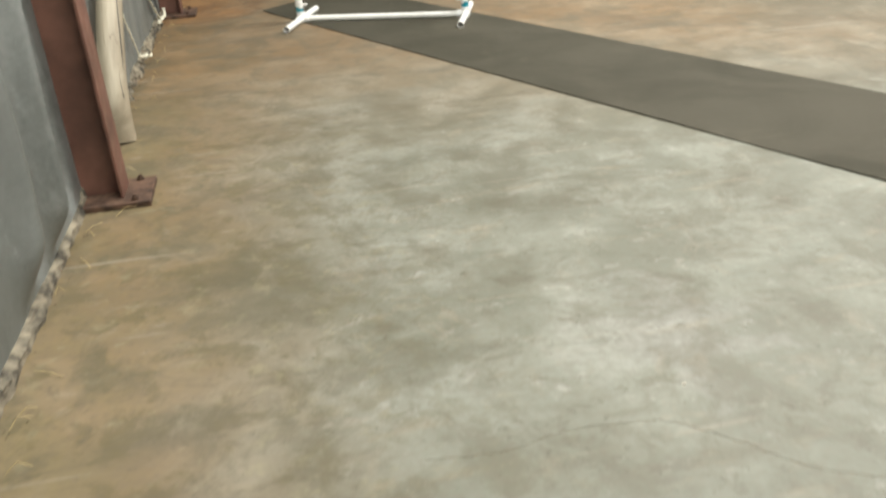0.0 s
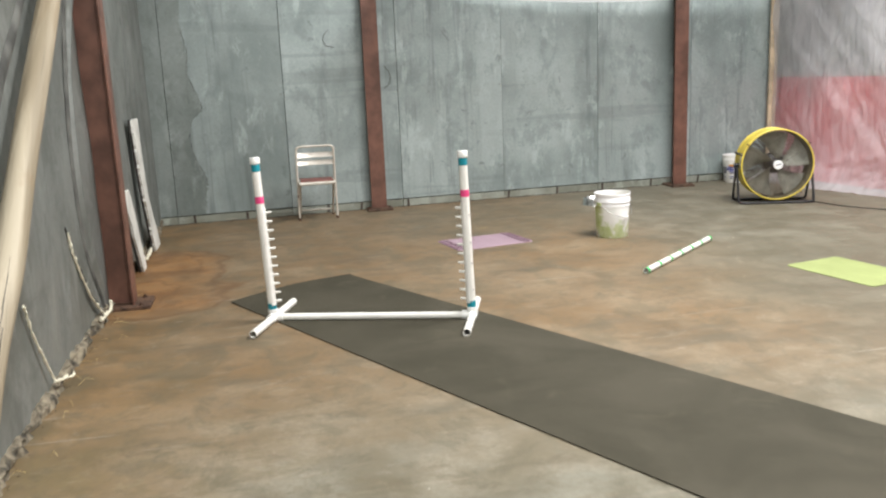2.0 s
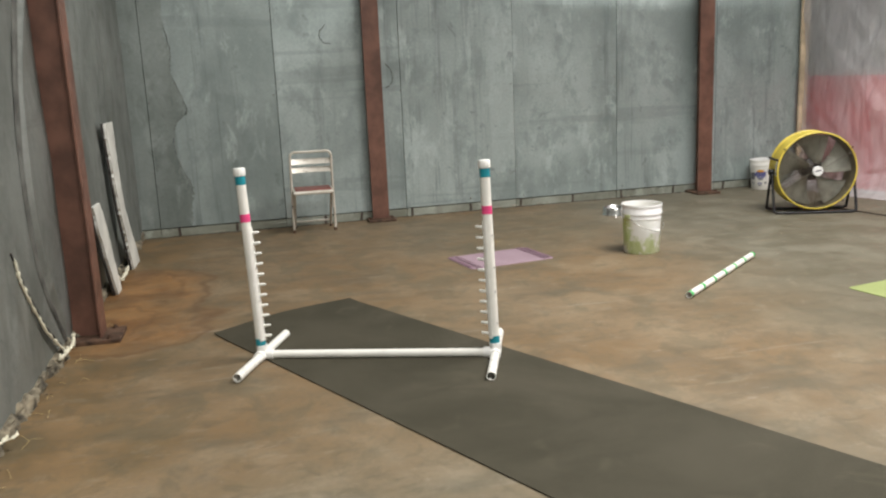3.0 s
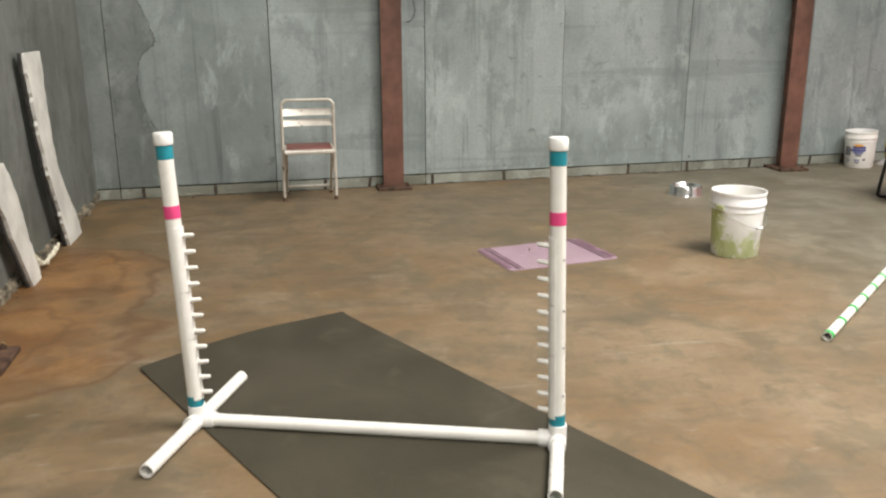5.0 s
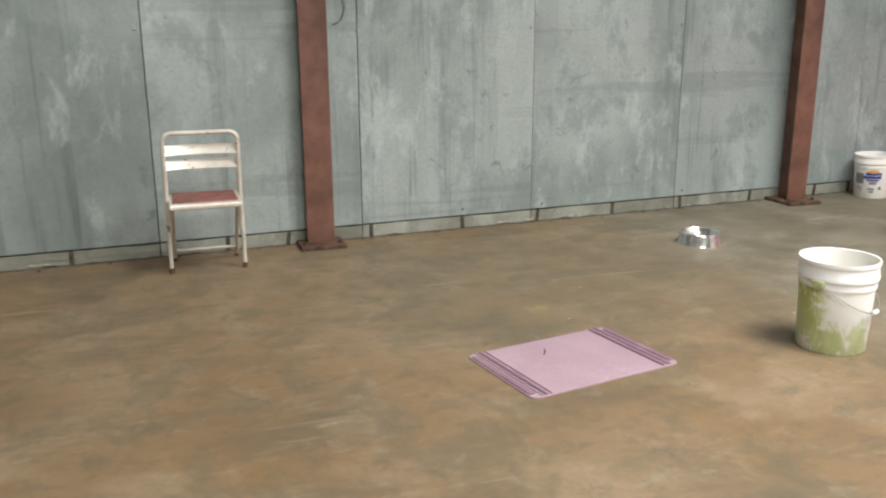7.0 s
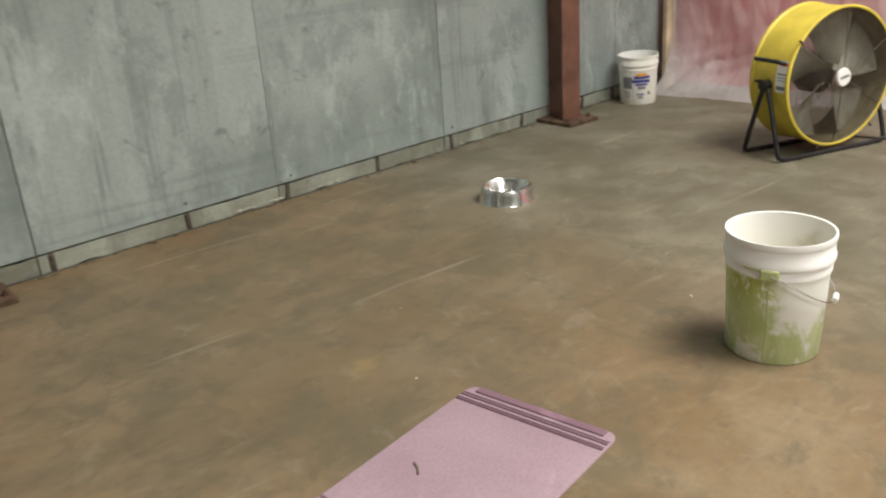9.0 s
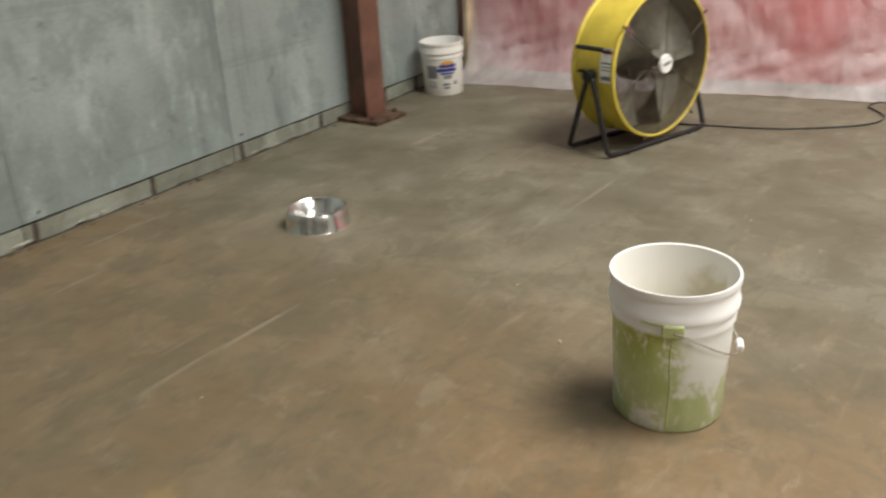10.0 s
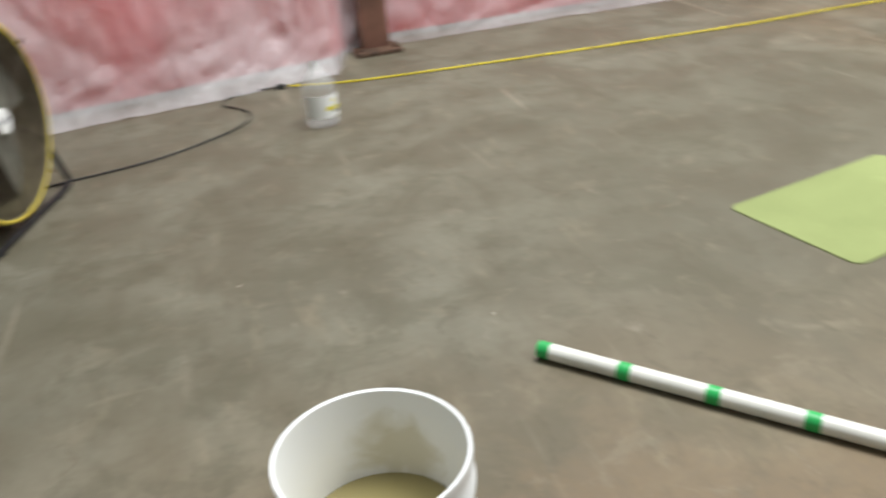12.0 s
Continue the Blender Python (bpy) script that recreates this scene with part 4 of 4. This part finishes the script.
def chair():
    c = thing("folding_chair", pose(-0.553, -0.36, 0), "worn cream-painted steel folding chair with a red-brown seat, unfolded", "chair")
    hw = 0.192
    # inverted U: front feet up to the top of the back
    pts = [(-hw, 0, 0.012), (-hw, -0.012, 0.2), (-hw + 0.004, -0.03, 0.45), (-hw + 0.006, -0.07, 0.68)]
    arc = [(-hw + 0.05 - 0.045 * math.cos(a), -0.078, 0.71 + 0.045 * math.sin(a)) for a in (0.25, 0.6, 0.95, 1.3, 1.57)]
    half = pts + arc
    part("back_frame", tube(half + [(-x, y, z) for x, y, z in half[::-1]], 0.0115, 12), CHAIRPAINT, c, smooth=True)
    for z, y in ((0.665, -0.064), (0.588, -0.050)):
        def slat(u, v, z=z, y=y):
            x = (u - 0.5) * 2 * (hw - 0.012)
            return x, y - 0.012 + 0.026 * v + 0.028 * (1 - (2 * u - 1) ** 2), z - 0.024 + 0.048 * v
        part("back_slat", surface(slat, 14, 2, 0.003), CHAIRPAINT, c, smooth=True)
    part("seat_pan", box((0, -0.06, 0.396), (0.365, 0.33, 0.030), 0.010), CHAIRPAINT, c)
    part("seat_pad", box((0, -0.045, 0.413), (0.325, 0.27, 0.014), 0.005), SEAT, c, "red-brown vinyl seat pad")
    for s in (-1, 1):
        part("rear_leg", tube([(s * 0.165, -0.09, 0.39), (s * 0.168, 0.10, 0.20), (s * 0.17, 0.265, 0.012)], 0.0105, 10), CHAIRPAINT, c, smooth=True)
        part("hinge_link", tube([(s * 0.18, -0.02, 0.22), (s * 0.178, -0.1, 0.38)], 0.006, 8), CHAIRPAINT, c)
        part("front_foot", tube([(s * hw, 0, 0), (s * hw, -0.001, 0.03)], 0.0135, 10), RUST, c, "worn foot")
        part("rear_foot", tube([(s * 0.17, 0.27, 0), (s * 0.17, 0.255, 0.03)], 0.0125, 10), RUST, c, "worn foot")
    part("rear_rail", tube([(-0.17, 0.215, 0.07), (0.17, 0.215, 0.07)], 0.0095, 10), CHAIRPAINT, c, smooth=True)
    part("front_rail", tube([(-0.17, -0.2, 0.392), (0.17, -0.2, 0.392)], 0.009, 10), CHAIRPAINT, c, smooth=True)


chair()


def pail(name, m, label, outer):
    p = thing(name, m, label, "bucket")
    rb, rt, h = 0.133, 0.1465, 0.373
    rr = lambda z: rb + (rt - rb) * z / h
    out = [(0, 0.004), (rb - 0.012, 0.003), (rb - 0.004, 0.0), (rb, 0.006), (rr(0.262), 0.262), (rr(0.262) + 0.004, 0.265), (rr(0.27) + 0.004, 0.277), (rr(0.28) + 0.002, 0.281),
           (rr(0.296) + 0.001, 0.296), (rr(0.30) + 0.008, 0.299), (rr(0.31) + 0.009, 0.312), (rr(0.32) + 0.005, 0.319), (rr(0.352) + 0.002, 0.353), (rt + 0.005, 0.356), (rt + 0.006, 0.363), (rt + 0.005, h), (rt - 0.001, h - 0.001)]
    part("shell", lathe(out, 72), outer, p, smooth=True)
    ins = [(rt - 0.001, h - 0.001), (rr(0.3) - 0.005, 0.30), (rb - 0.004, 0.01), (0, 0.008)]
    part("inside", lathe(ins, 72), PAIL_IN, p, smooth=True)
    return p, rr


def work_bucket():
    p, rr = pail("bucket", pose(1.792, -2.360, 0, 0, 0, 20), "white plastic bucket smeared with lime paint, holding murky water", PAIL)
    part("water", lathe([(0, 0.205), (rr(0.205) - 0.0055, 0.205), (rr(0.195) - 0.0055, 0.195), (0, 0.195)], 56), WATER, p, "murky yellow water")
    for a in (0, 180):
        ca, sa = math.cos(radians(a)), math.sin(radians(a))
        part("handle_ear", box((ca * 0.149, sa * 0.149, 0.285), (0.016, 0.05, 0.032), 0.005), GREENPAINT if a else CAP, p)
    # wire bail hanging down on one side, with its grip
    pts = []
    for i in range(25):
        a = math.pi * i / 24
        r = 0.158
        pts.append((r * math.cos(a), -(0.158 * math.sin(a)) - 0.004, 0.285 - 0.105 * math.sin(a) ** 1.3))
    part("bail", tube(pts, 0.0022, 8), STEEL, p, "thin wire handle", True)
    mid = [pts[i] for i in range(11, 14)]
    part("grip", tube(mid, 0.0085, 12), CAP, p, "white plastic grip", True)
    # paint seam below the ear and a smear along the ring beside it
    seam = [(-(rr(z) + 0.0002), 0.004 * nz(z * 30, 1, 2), z) for z in (0.268, 0.22, 0.17, 0.12, 0.07, 0.02)]
    part("paint_run", tube(seam, 0.0016, 6), GREENPAINT, p)
    smear = [((rr(0.29) + 0.006) * math.cos(radians(q)), (rr(0.29) + 0.006) * math.sin(radians(q)), 0.298) for q in (152, 158, 164, 170, 176, 183)]
    part("paint_smear", tube(smear, 0.004, 8), GREENPAINT, p, smooth=True)


GREENPAINT = plain("lime_paint", (0.47, 0.54, 0.26), 0.45, 0, 0.15, 20, 0.1)
work_bucket()


def arc_patch(rr, a0, a1, z0, z1, off, n=10):
    def f(u, v):
        a, z = radians(a0 + (a1 - a0) * u), z0 + (z1 - z0) * v
        r = rr(z) + off
        return r * math.cos(a), r * math.sin(a), z
    return surface(f, n, 2)


def product_bucket():
    white = plain("white_bucket", (0.78, 0.77, 0.72), 0.4, 0, 0.05, 6, 0.02)
    p, rr = pail("product_bucket", pose(4.42, 0.10, 0, 1.5, -1.5, -44) @ Matrix.Diagonal((0.9, 0.9, 0.88, 1)), "white product bucket with a purple and orange printed label", white)
    for a0, a1, z0, z1, m in ((-150, -118, 0.13, 0.22, GREYINK), (-112, -62, 0.205, 0.228, BLUE), (-118, -62, 0.175, 0.2, BLUE), (-108, -70, 0.155, 0.170, BLUE), (-100, -76, 0.125, 0.15, GREYINK),
                              (-142, -122, 0.05, 0.115, WHITE), (-103, -82, 0.08, 0.092, BLUE), (-70, -60, 0.08, 0.105, GREYINK), (-100, -84, 0.055, 0.07, GREYINK)):
        part("printed_bar", arc_patch(rr, a0, a1, z0, z1, 0.0012), m, p)
    for i in range(9):
        part("printed_bar", arc_patch(rr, -141.5 + i * 2.2, -140.5 + i * 2.2, 0.055, 0.11, 0.002, 1), GREYINK, p)

    def oval(u, v):
        a, q = 2 * math.pi * u, v
        z = 0.238 + 0.014 * q * math.sin(a)
        ang = radians(-88 + 18 * q * math.cos(a))
        r = rr(z) + 0.0014
        return r * math.cos(ang), r * math.sin(ang), z
    part("logo_oval", surface(oval, 24, 2), ORANGE, p, "orange oval print")


product_bucket()


def drum_fan():
    """Yellow drum fan: axis towards -y in its own frame."""
    f = thing("drum_fan", pose(3.945, -1.40, 0, 0, 0, -17.5), "yellow steel drum fan on a black tube stand", "fan")
    R, D, hz = 0.345, 0.265, 0.392
    M = Matrix.Translation((0, 0, hz)) @ Matrix.Rotation(radians(90), 4, "X")   # lathe z to -y

    def turned(bm):
        bmesh.ops.transform(bm, matrix=M, verts=bm.verts)
        return bm
    prof = [(R, -D / 2), (R + 0.008, -D / 2 + 0.004), (R + 0.008, -D / 2 + 0.016), (R, -D / 2 + 0.022), (R, D / 2 - 0.022), (R + 0.008, D / 2 - 0.016), (R + 0.008, D / 2 - 0.004), (R, D / 2),
            (R - 0.006, D / 2 - 0.002), (R - 0.006, -D / 2 + 0.002)]
    part("drum", turned(lathe(prof, 80, None, True)), YELLOW, f, "yellow painted drum", True)
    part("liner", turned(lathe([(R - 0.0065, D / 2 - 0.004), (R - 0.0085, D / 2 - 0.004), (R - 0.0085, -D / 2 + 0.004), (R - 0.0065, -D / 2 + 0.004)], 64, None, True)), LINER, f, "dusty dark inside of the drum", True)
    for sgn, nm in ((1, "front_grille"), (-1, "rear_grille")):
        bm = bmesh.new()
        rings = 36 if sgn > 0 else 34
        for i in range(rings):
            r = 0.055 + (R - 0.07) * i / (rings - 1)
            z = sgn * (D / 2 - 0.012 + 0.022 * (1 - (r / R) ** 2))
            ring = [(r * math.cos(2 * math.pi * j / 56), r * math.sin(2 * math.pi * j / 56), z) for j in range(57)]
            tube(ring, 0.0011 if sgn > 0 else 0.0022, 4, False, bm)
        for j in range(6):
            a = math.pi * j / 3 + 0.5
            tube([(q * math.cos(a), q * math.sin(a), sgn * (D / 2 - 0.009 + 0.022 * (1 - (q / R) ** 2))) for q in (0.05, 0.15, 0.25, R - 0.002)], 0.0022, 6, False, bm)
        part(nm, turned(bm), GRILLE, f, "black wire guard")
    part("hub_badge", turned(lathe([(0, D / 2 + 0.022), (0.042, D / 2 + 0.021), (0.046, D / 2 + 0.015), (0.046, D / 2 + 0.008), (0, D / 2 + 0.008)], 32)), WHITE, f, "white round badge", True)
    part("badge_print", turned(box((0, 0.003, D / 2 + 0.0225), (0.054, 0.013, 0.002), 0, Matrix.Rotation(0.2, 4, "Z"))), GREYINK, f)
    part("motor", turned(lathe([(0, -0.11), (0.09, -0.11), (0.1, -0.09), (0.1, 0.0), (0.06, 0.02), (0.045, 0.03), (0, 0.03)], 28)), BLACK, f, smooth=True)
    for i in range(5):
        a0 = 2 * math.pi * i / 5 + 1.45

        def blade(u, v, a0=a0):
            r = 0.06 + (R - 0.085) * u
            w = (0.74 + 0.20 * u) * (v - 0.5)
            a = a0 + w + 0.25 * u
            return r * math.cos(a), r * math.sin(a), 0.035 - 0.095 * (v - 0.5) * (1 - 0.35 * u)
        part("blade", turned(surface(blade, 8, 5, 0.002)), BLADE, f, smooth=True)
    for s in (-1, 1):
        for dy, dz in ((-0.02, 0.0),):
            part("motor_strut", turned(box((s * 0.22, 0, -0.06), (0.3, 0.012, 0.025))), BLACK, f)
    # stand: closed tube loop on the floor, rising at both sides to the pivots
    hw, hd, rt = 0.335, 0.128, 0.0125
    for s in (-1, 1):
        x = s * (R + 0.018)
        loop = smooth_path([(s * (hw - 0.06), -hd, rt), (x - s * 0.012, -hd + 0.005, rt + 0.008), (x, -hd * 0.85, 0.07), (x, -0.03, 0.32), (x, -0.012, 0.362), (x, 0.012, 0.362), (x, 0.03, 0.32), (x, hd * 0.85, 0.07), (x - s * 0.012, hd - 0.005, rt + 0.008), (s * (hw - 0.06), hd, rt)], 6)
        part("side_leg", tube(loop, rt, 12), BLACK, f, smooth=True)
        part("pivot_knob", tube([(s * (R - 0.002), 0, 0.38), (s * (R + 0.045), 0, 0.38)], 0.026, 14), BLACK, f, smooth=True)
        for yy in (-hd, hd):
            part("rubber_foot", tube([(s * (hw - 0.10), yy, 0), (s * (hw - 0.10), yy, 0.01)], 0.016, 10), RUBBER, f)
    for yy in (-hd, hd):
        part("floor_rail", tube([(-hw + 0.06, yy, rt), (hw - 0.06, yy, rt)], rt, 12), BLACK, f, smooth=True)
    # carry handle and safety label on the drum's side
    ha = [(math.cos(radians(q)) * (R + 0.035), y, hz + math.sin(radians(q)) * (R + 0.035)) for q, y in ((163, -0.08), (163, -0.04), (163, 0.04), (163, 0.08))]
    hb = [(math.cos(radians(163)) * (R + 0.004), y, hz + math.sin(radians(163)) * (R + 0.004)) for y in (-0.092, 0.092)]
    part("carry_handle", tube([hb[0]] + ha + [hb[1]], 0.011, 10), BLACK, f, "black carry handle", True)

    def lab(u, v, z0=0, z1=1, off=0.0012):
        q = radians(187 - 26 * (z0 + (z1 - z0) * v))
        y = -0.118 + 0.075 * u
        return math.cos(q) * (R + off), y, hz + math.sin(q) * (R + off)
    part("safety_label", surface(lab, 2, 8), WHITE, f, "white safety label")
    for z0, z1, m in ((0.84, 0.93, REDINK), (0.55, 0.6, GREYINK), (0.45, 0.48, GREYINK), (0.36, 0.39, GREYINK), (0.08, 0.2, GREYINK)):
        part("label_bar", surface(lambda u, v: lab(0.12 + 0.76 * u, v, z0, z1, 0.002), 1, 2), m, f)
    for q in (35, 145, 250, 310):
        for y in (-D / 2 - 0.004,):
            c = Vector((math.cos(radians(q)) * (R + 0.004), y, hz + math.sin(radians(q)) * (R + 0.004)))
            part("grille_bolt", tube([c, c + Vector((math.cos(radians(q)) * 0.02, -0.003, math.sin(radians(q)) * 0.02))], 0.006, 8), RUST, f)


drum_fan()


def bowl():
    b = tagged(part("dog_bowl", lathe([(0, 0.012), (0.085, 0.012), (0.094, 0.03), (0.105, 0.066), (0.110, 0.071), (0.115, 0.070), (0.118, 0.064), (0.122, 0.05), (0.129, 0.006), (0.132, 0.0), (0.127, 0.001), (0.116, 0.05), (0.1, 0.0085), (0, 0.0085)], 64), STEEL, smooth=True),
               "shiny stainless steel dog bowl standing on concrete", "bowl")
    b.location = (2.305, -0.722, 0)


bowl()


def water_jug():
    j = thing("water_jug", pose(4.473, -2.692, 0, 0, 0, 10), "clear plastic gallon jug with a white and yellow label", "jug")
    part("body", lathe([(0, 0.004), (0.065, 0.0), (0.074, 0.008), (0.076, 0.03), (0.073, 0.036), (0.076, 0.045), (0.076, 0.145), (0.073, 0.152), (0.076, 0.16), (0.075, 0.19), (0.06, 0.225), (0.034, 0.25), (0.024, 0.262), (0.022, 0.285), (0.020, 0.285), (0.022, 0.262), (0.03, 0.25)], 40), JUG, j, smooth=True)
    part("handle", tube(smooth_path([(0.02, 0, 0.275), (0.055, 0, 0.27), (0.075, 0, 0.235), (0.07, 0, 0.2)]), 0.008, 8), JUG, j, smooth=True)
    rr = lambda z: 0.076
    part("label", arc_patch(rr, 110, 290, 0.045, 0.145, 0.001, 24), WHITE, j, "white paper label")
    part("label_band", arc_patch(rr, 180, 265, 0.078, 0.095, 0.002), YELINK, j, "yellow print")
    part("label_bar", arc_patch(rr, 205, 262, 0.065, 0.074, 0.002), GREYINK, j)
    part("label_mark", arc_patch(rr, 205, 215, 0.112, 0.128, 0.002), YELINK, j)


water_jug()


def taped_pole():
    a, b = Vector((1.458, -3.71, 0.0215)), Vector((2.410, -2.878, 0.0215))
    p = thing("jump_bar", Matrix.Translation((a.x, a.y, 0)), "white plastic pole with green tape bands lying on the floor", "jump bar")
    q = Vector((0, 0, 0.0215))
    d = (b - a)
    part("pole", pipe(q, q + d, 0.0205), PVC, p, smooth=True)
    L = d.length
    d.normalize()
    for i in range(7):
        s = 0.016 + (L - 0.032) * i / 6
        part("tape_band", tube([q + d * (s - 0.016), q + d * (s + 0.016)], 0.0214, 20, False), GREEN, p, "green tape band", True)


taped_pole()


def mauve_mat():
    m = thing("mauve_mat", pose(0.717, -2.168, 0, 0, 0, 10.3), "mauve rubber mat with ridged end borders lying on concrete", "mat")
    part("sheet", rounded_slab(0.69, 0.468, 0.006, 0.035), MAT_PINK, m)
    for s in (-1, 1):
        for x, w, mm in ((0.326, 0.026, MAT_MAUVE2), (0.300, 0.008, MAT_PINK), (0.287, 0.007, MAT_MAUVE2), (0.274, 0.010, MAT_PINK), (0.261, 0.006, MAT_MAUVE2)):
            part("border_ridge", box((s * x, 0, 0.0075), (w, 0.405 if x > 0.31 else 0.46, 0.006), 0.002), mm, m)
    part("scuff", tube(smooth_path([(-0.07, 0.09, 0.007), (-0.05, 0.11, 0.0075), (-0.04, 0.13, 0.007)], 4), 0.003, 6), DIRT, m)


mauve_mat()

lime = tagged(part("lime_mat", rounded_slab(0.485, 0.715, 0.005, 0.035), MAT_GREEN), "plain lime green mat lying flat on concrete", "mat")
lime.matrix_basis = pose(2.757, -4.145, 0, 0, 0, 11.5)


def cord(name, pts, r, m, label):
    o = thing(name, Matrix.Translation((pts[0][0], pts[0][1], 0)), label, "cord")
    p0 = Vector((pts[0][0], pts[0][1], 0))
    part("cable", tube([p - p0 for p in smooth_path(pts, 8)], r, 8), m, o, smooth=True)
    return o, p0


k, p0 = cord("fan_cord", [(4.12, -1.30, 0.006), (4.25, -1.46, 0.006), (4.36, -1.93, 0.006), (4.53, -2.23, 0.006), (4.67, -2.365, 0.006), (4.80, -2.39, 0.006), (4.90, -2.35, 0.006), (5.0, -2.285, 0.006), (5.12, -2.32, 0.006), (5.17, -2.45, 0.006), (5.145, -2.56, 0.012)], 0.0043, RUBBER, "black rubber power cord running to a plug")
part("plug", box(Vector((5.14, -2.585, 0.014)) - p0, (0.028, 0.05, 0.026), 0.006), RUBBER, k)
cord("extension_cord", [(5.135, -2.63, 0.012), (5.07, -2.86, 0.007), (5.02, -3.16, 0.007), (4.965, -3.8, 0.007), (4.92, -4.42, 0.007), (4.89, -5.2, 0.007), (4.91, -5.95, 0.007), (4.85, -7.0, 0.007)], 0.005, YCORD, "yellow extension cord along the floor")

# crumbs, straw and chips near the west wall and on the slab
bm = bmesh.new()
for i in range(150):
    y = random.uniform(-9.5, -1.0)
    x = WX + 0.035 + abs(random.gauss(0, 0.025))
    s = random.uniform(0.0015, 0.0045)
    bmesh.ops.create_icosphere(bm, subdivisions=1, radius=s, matrix=Matrix.Translation((x, y, s * 0.4)) @ Matrix.Diagonal((1, random.uniform(0.6, 1.6), 0.6, 1)))
for i in range(160):
    u = random.uniform(-2.0, 4.9)
    p = NORTH @ Vector((u, -0.004 - abs(random.gauss(0, 0.02)), 0))
    s = random.uniform(0.003, 0.009)
    bmesh.ops.create_icosphere(bm, subdivisions=1, radius=s, matrix=Matrix.Translation((p.x, p.y, s * 0.35)) @ Matrix.Diagonal((random.uniform(1, 3), 1, 0.6, 1)))
tagged(part("crumbs", bm, DIRT), "crumbled dirt and mortar along the walls", "debris", kind="stuff")
bm = bmesh.new()
for i in range(34):
    y, x = random.uniform(-9.3, -3.0), WX + 0.05 + abs(random.gauss(0, 0.05))
    a, l = random.uniform(0, 6.28), random.uniform(0.03, 0.11)
    tube([(x, y, 0.006), (x + l * 0.5 * math.cos(a), y + l * 0.5 * math.sin(a), 0.012 + random.uniform(0, 0.02)), (x + l * math.cos(a), y + l * math.sin(a), 0.005)], 0.0009, 4, True, bm)
tagged(part("straw_bits", bm, STRAW), "dry straw bits along the wall foot", "debris", kind="stuff")

# pale chips lying on the slab
bm = bmesh.new()
for x, y, q in ((1.93, -1.99, 0.008), (2.64, -2.84, 0.005), (0.93, -1.72, 0.004), (-0.42, -8.70, 0.005), (0.35, -3.2, 0.003), (1.2, -1.3, 0.004), (3.1, -2.2, 0.005), (-0.6, -6.3, 0.004), (2.2, -1.7, 0.004)):
    bmesh.ops.create_icosphere(bm, subdivisions=1, radius=q, matrix=Matrix.Translation((x, y, q * 0.25)) @ Matrix.Rotation(x * 7, 4, "Z") @ Matrix.Diagonal((1.5, 0.6, 0.35, 1)))
tagged(part("floor_chips", bm, CHIP), "tiny pale chips scattered on the concrete", "debris", kind="stuff")
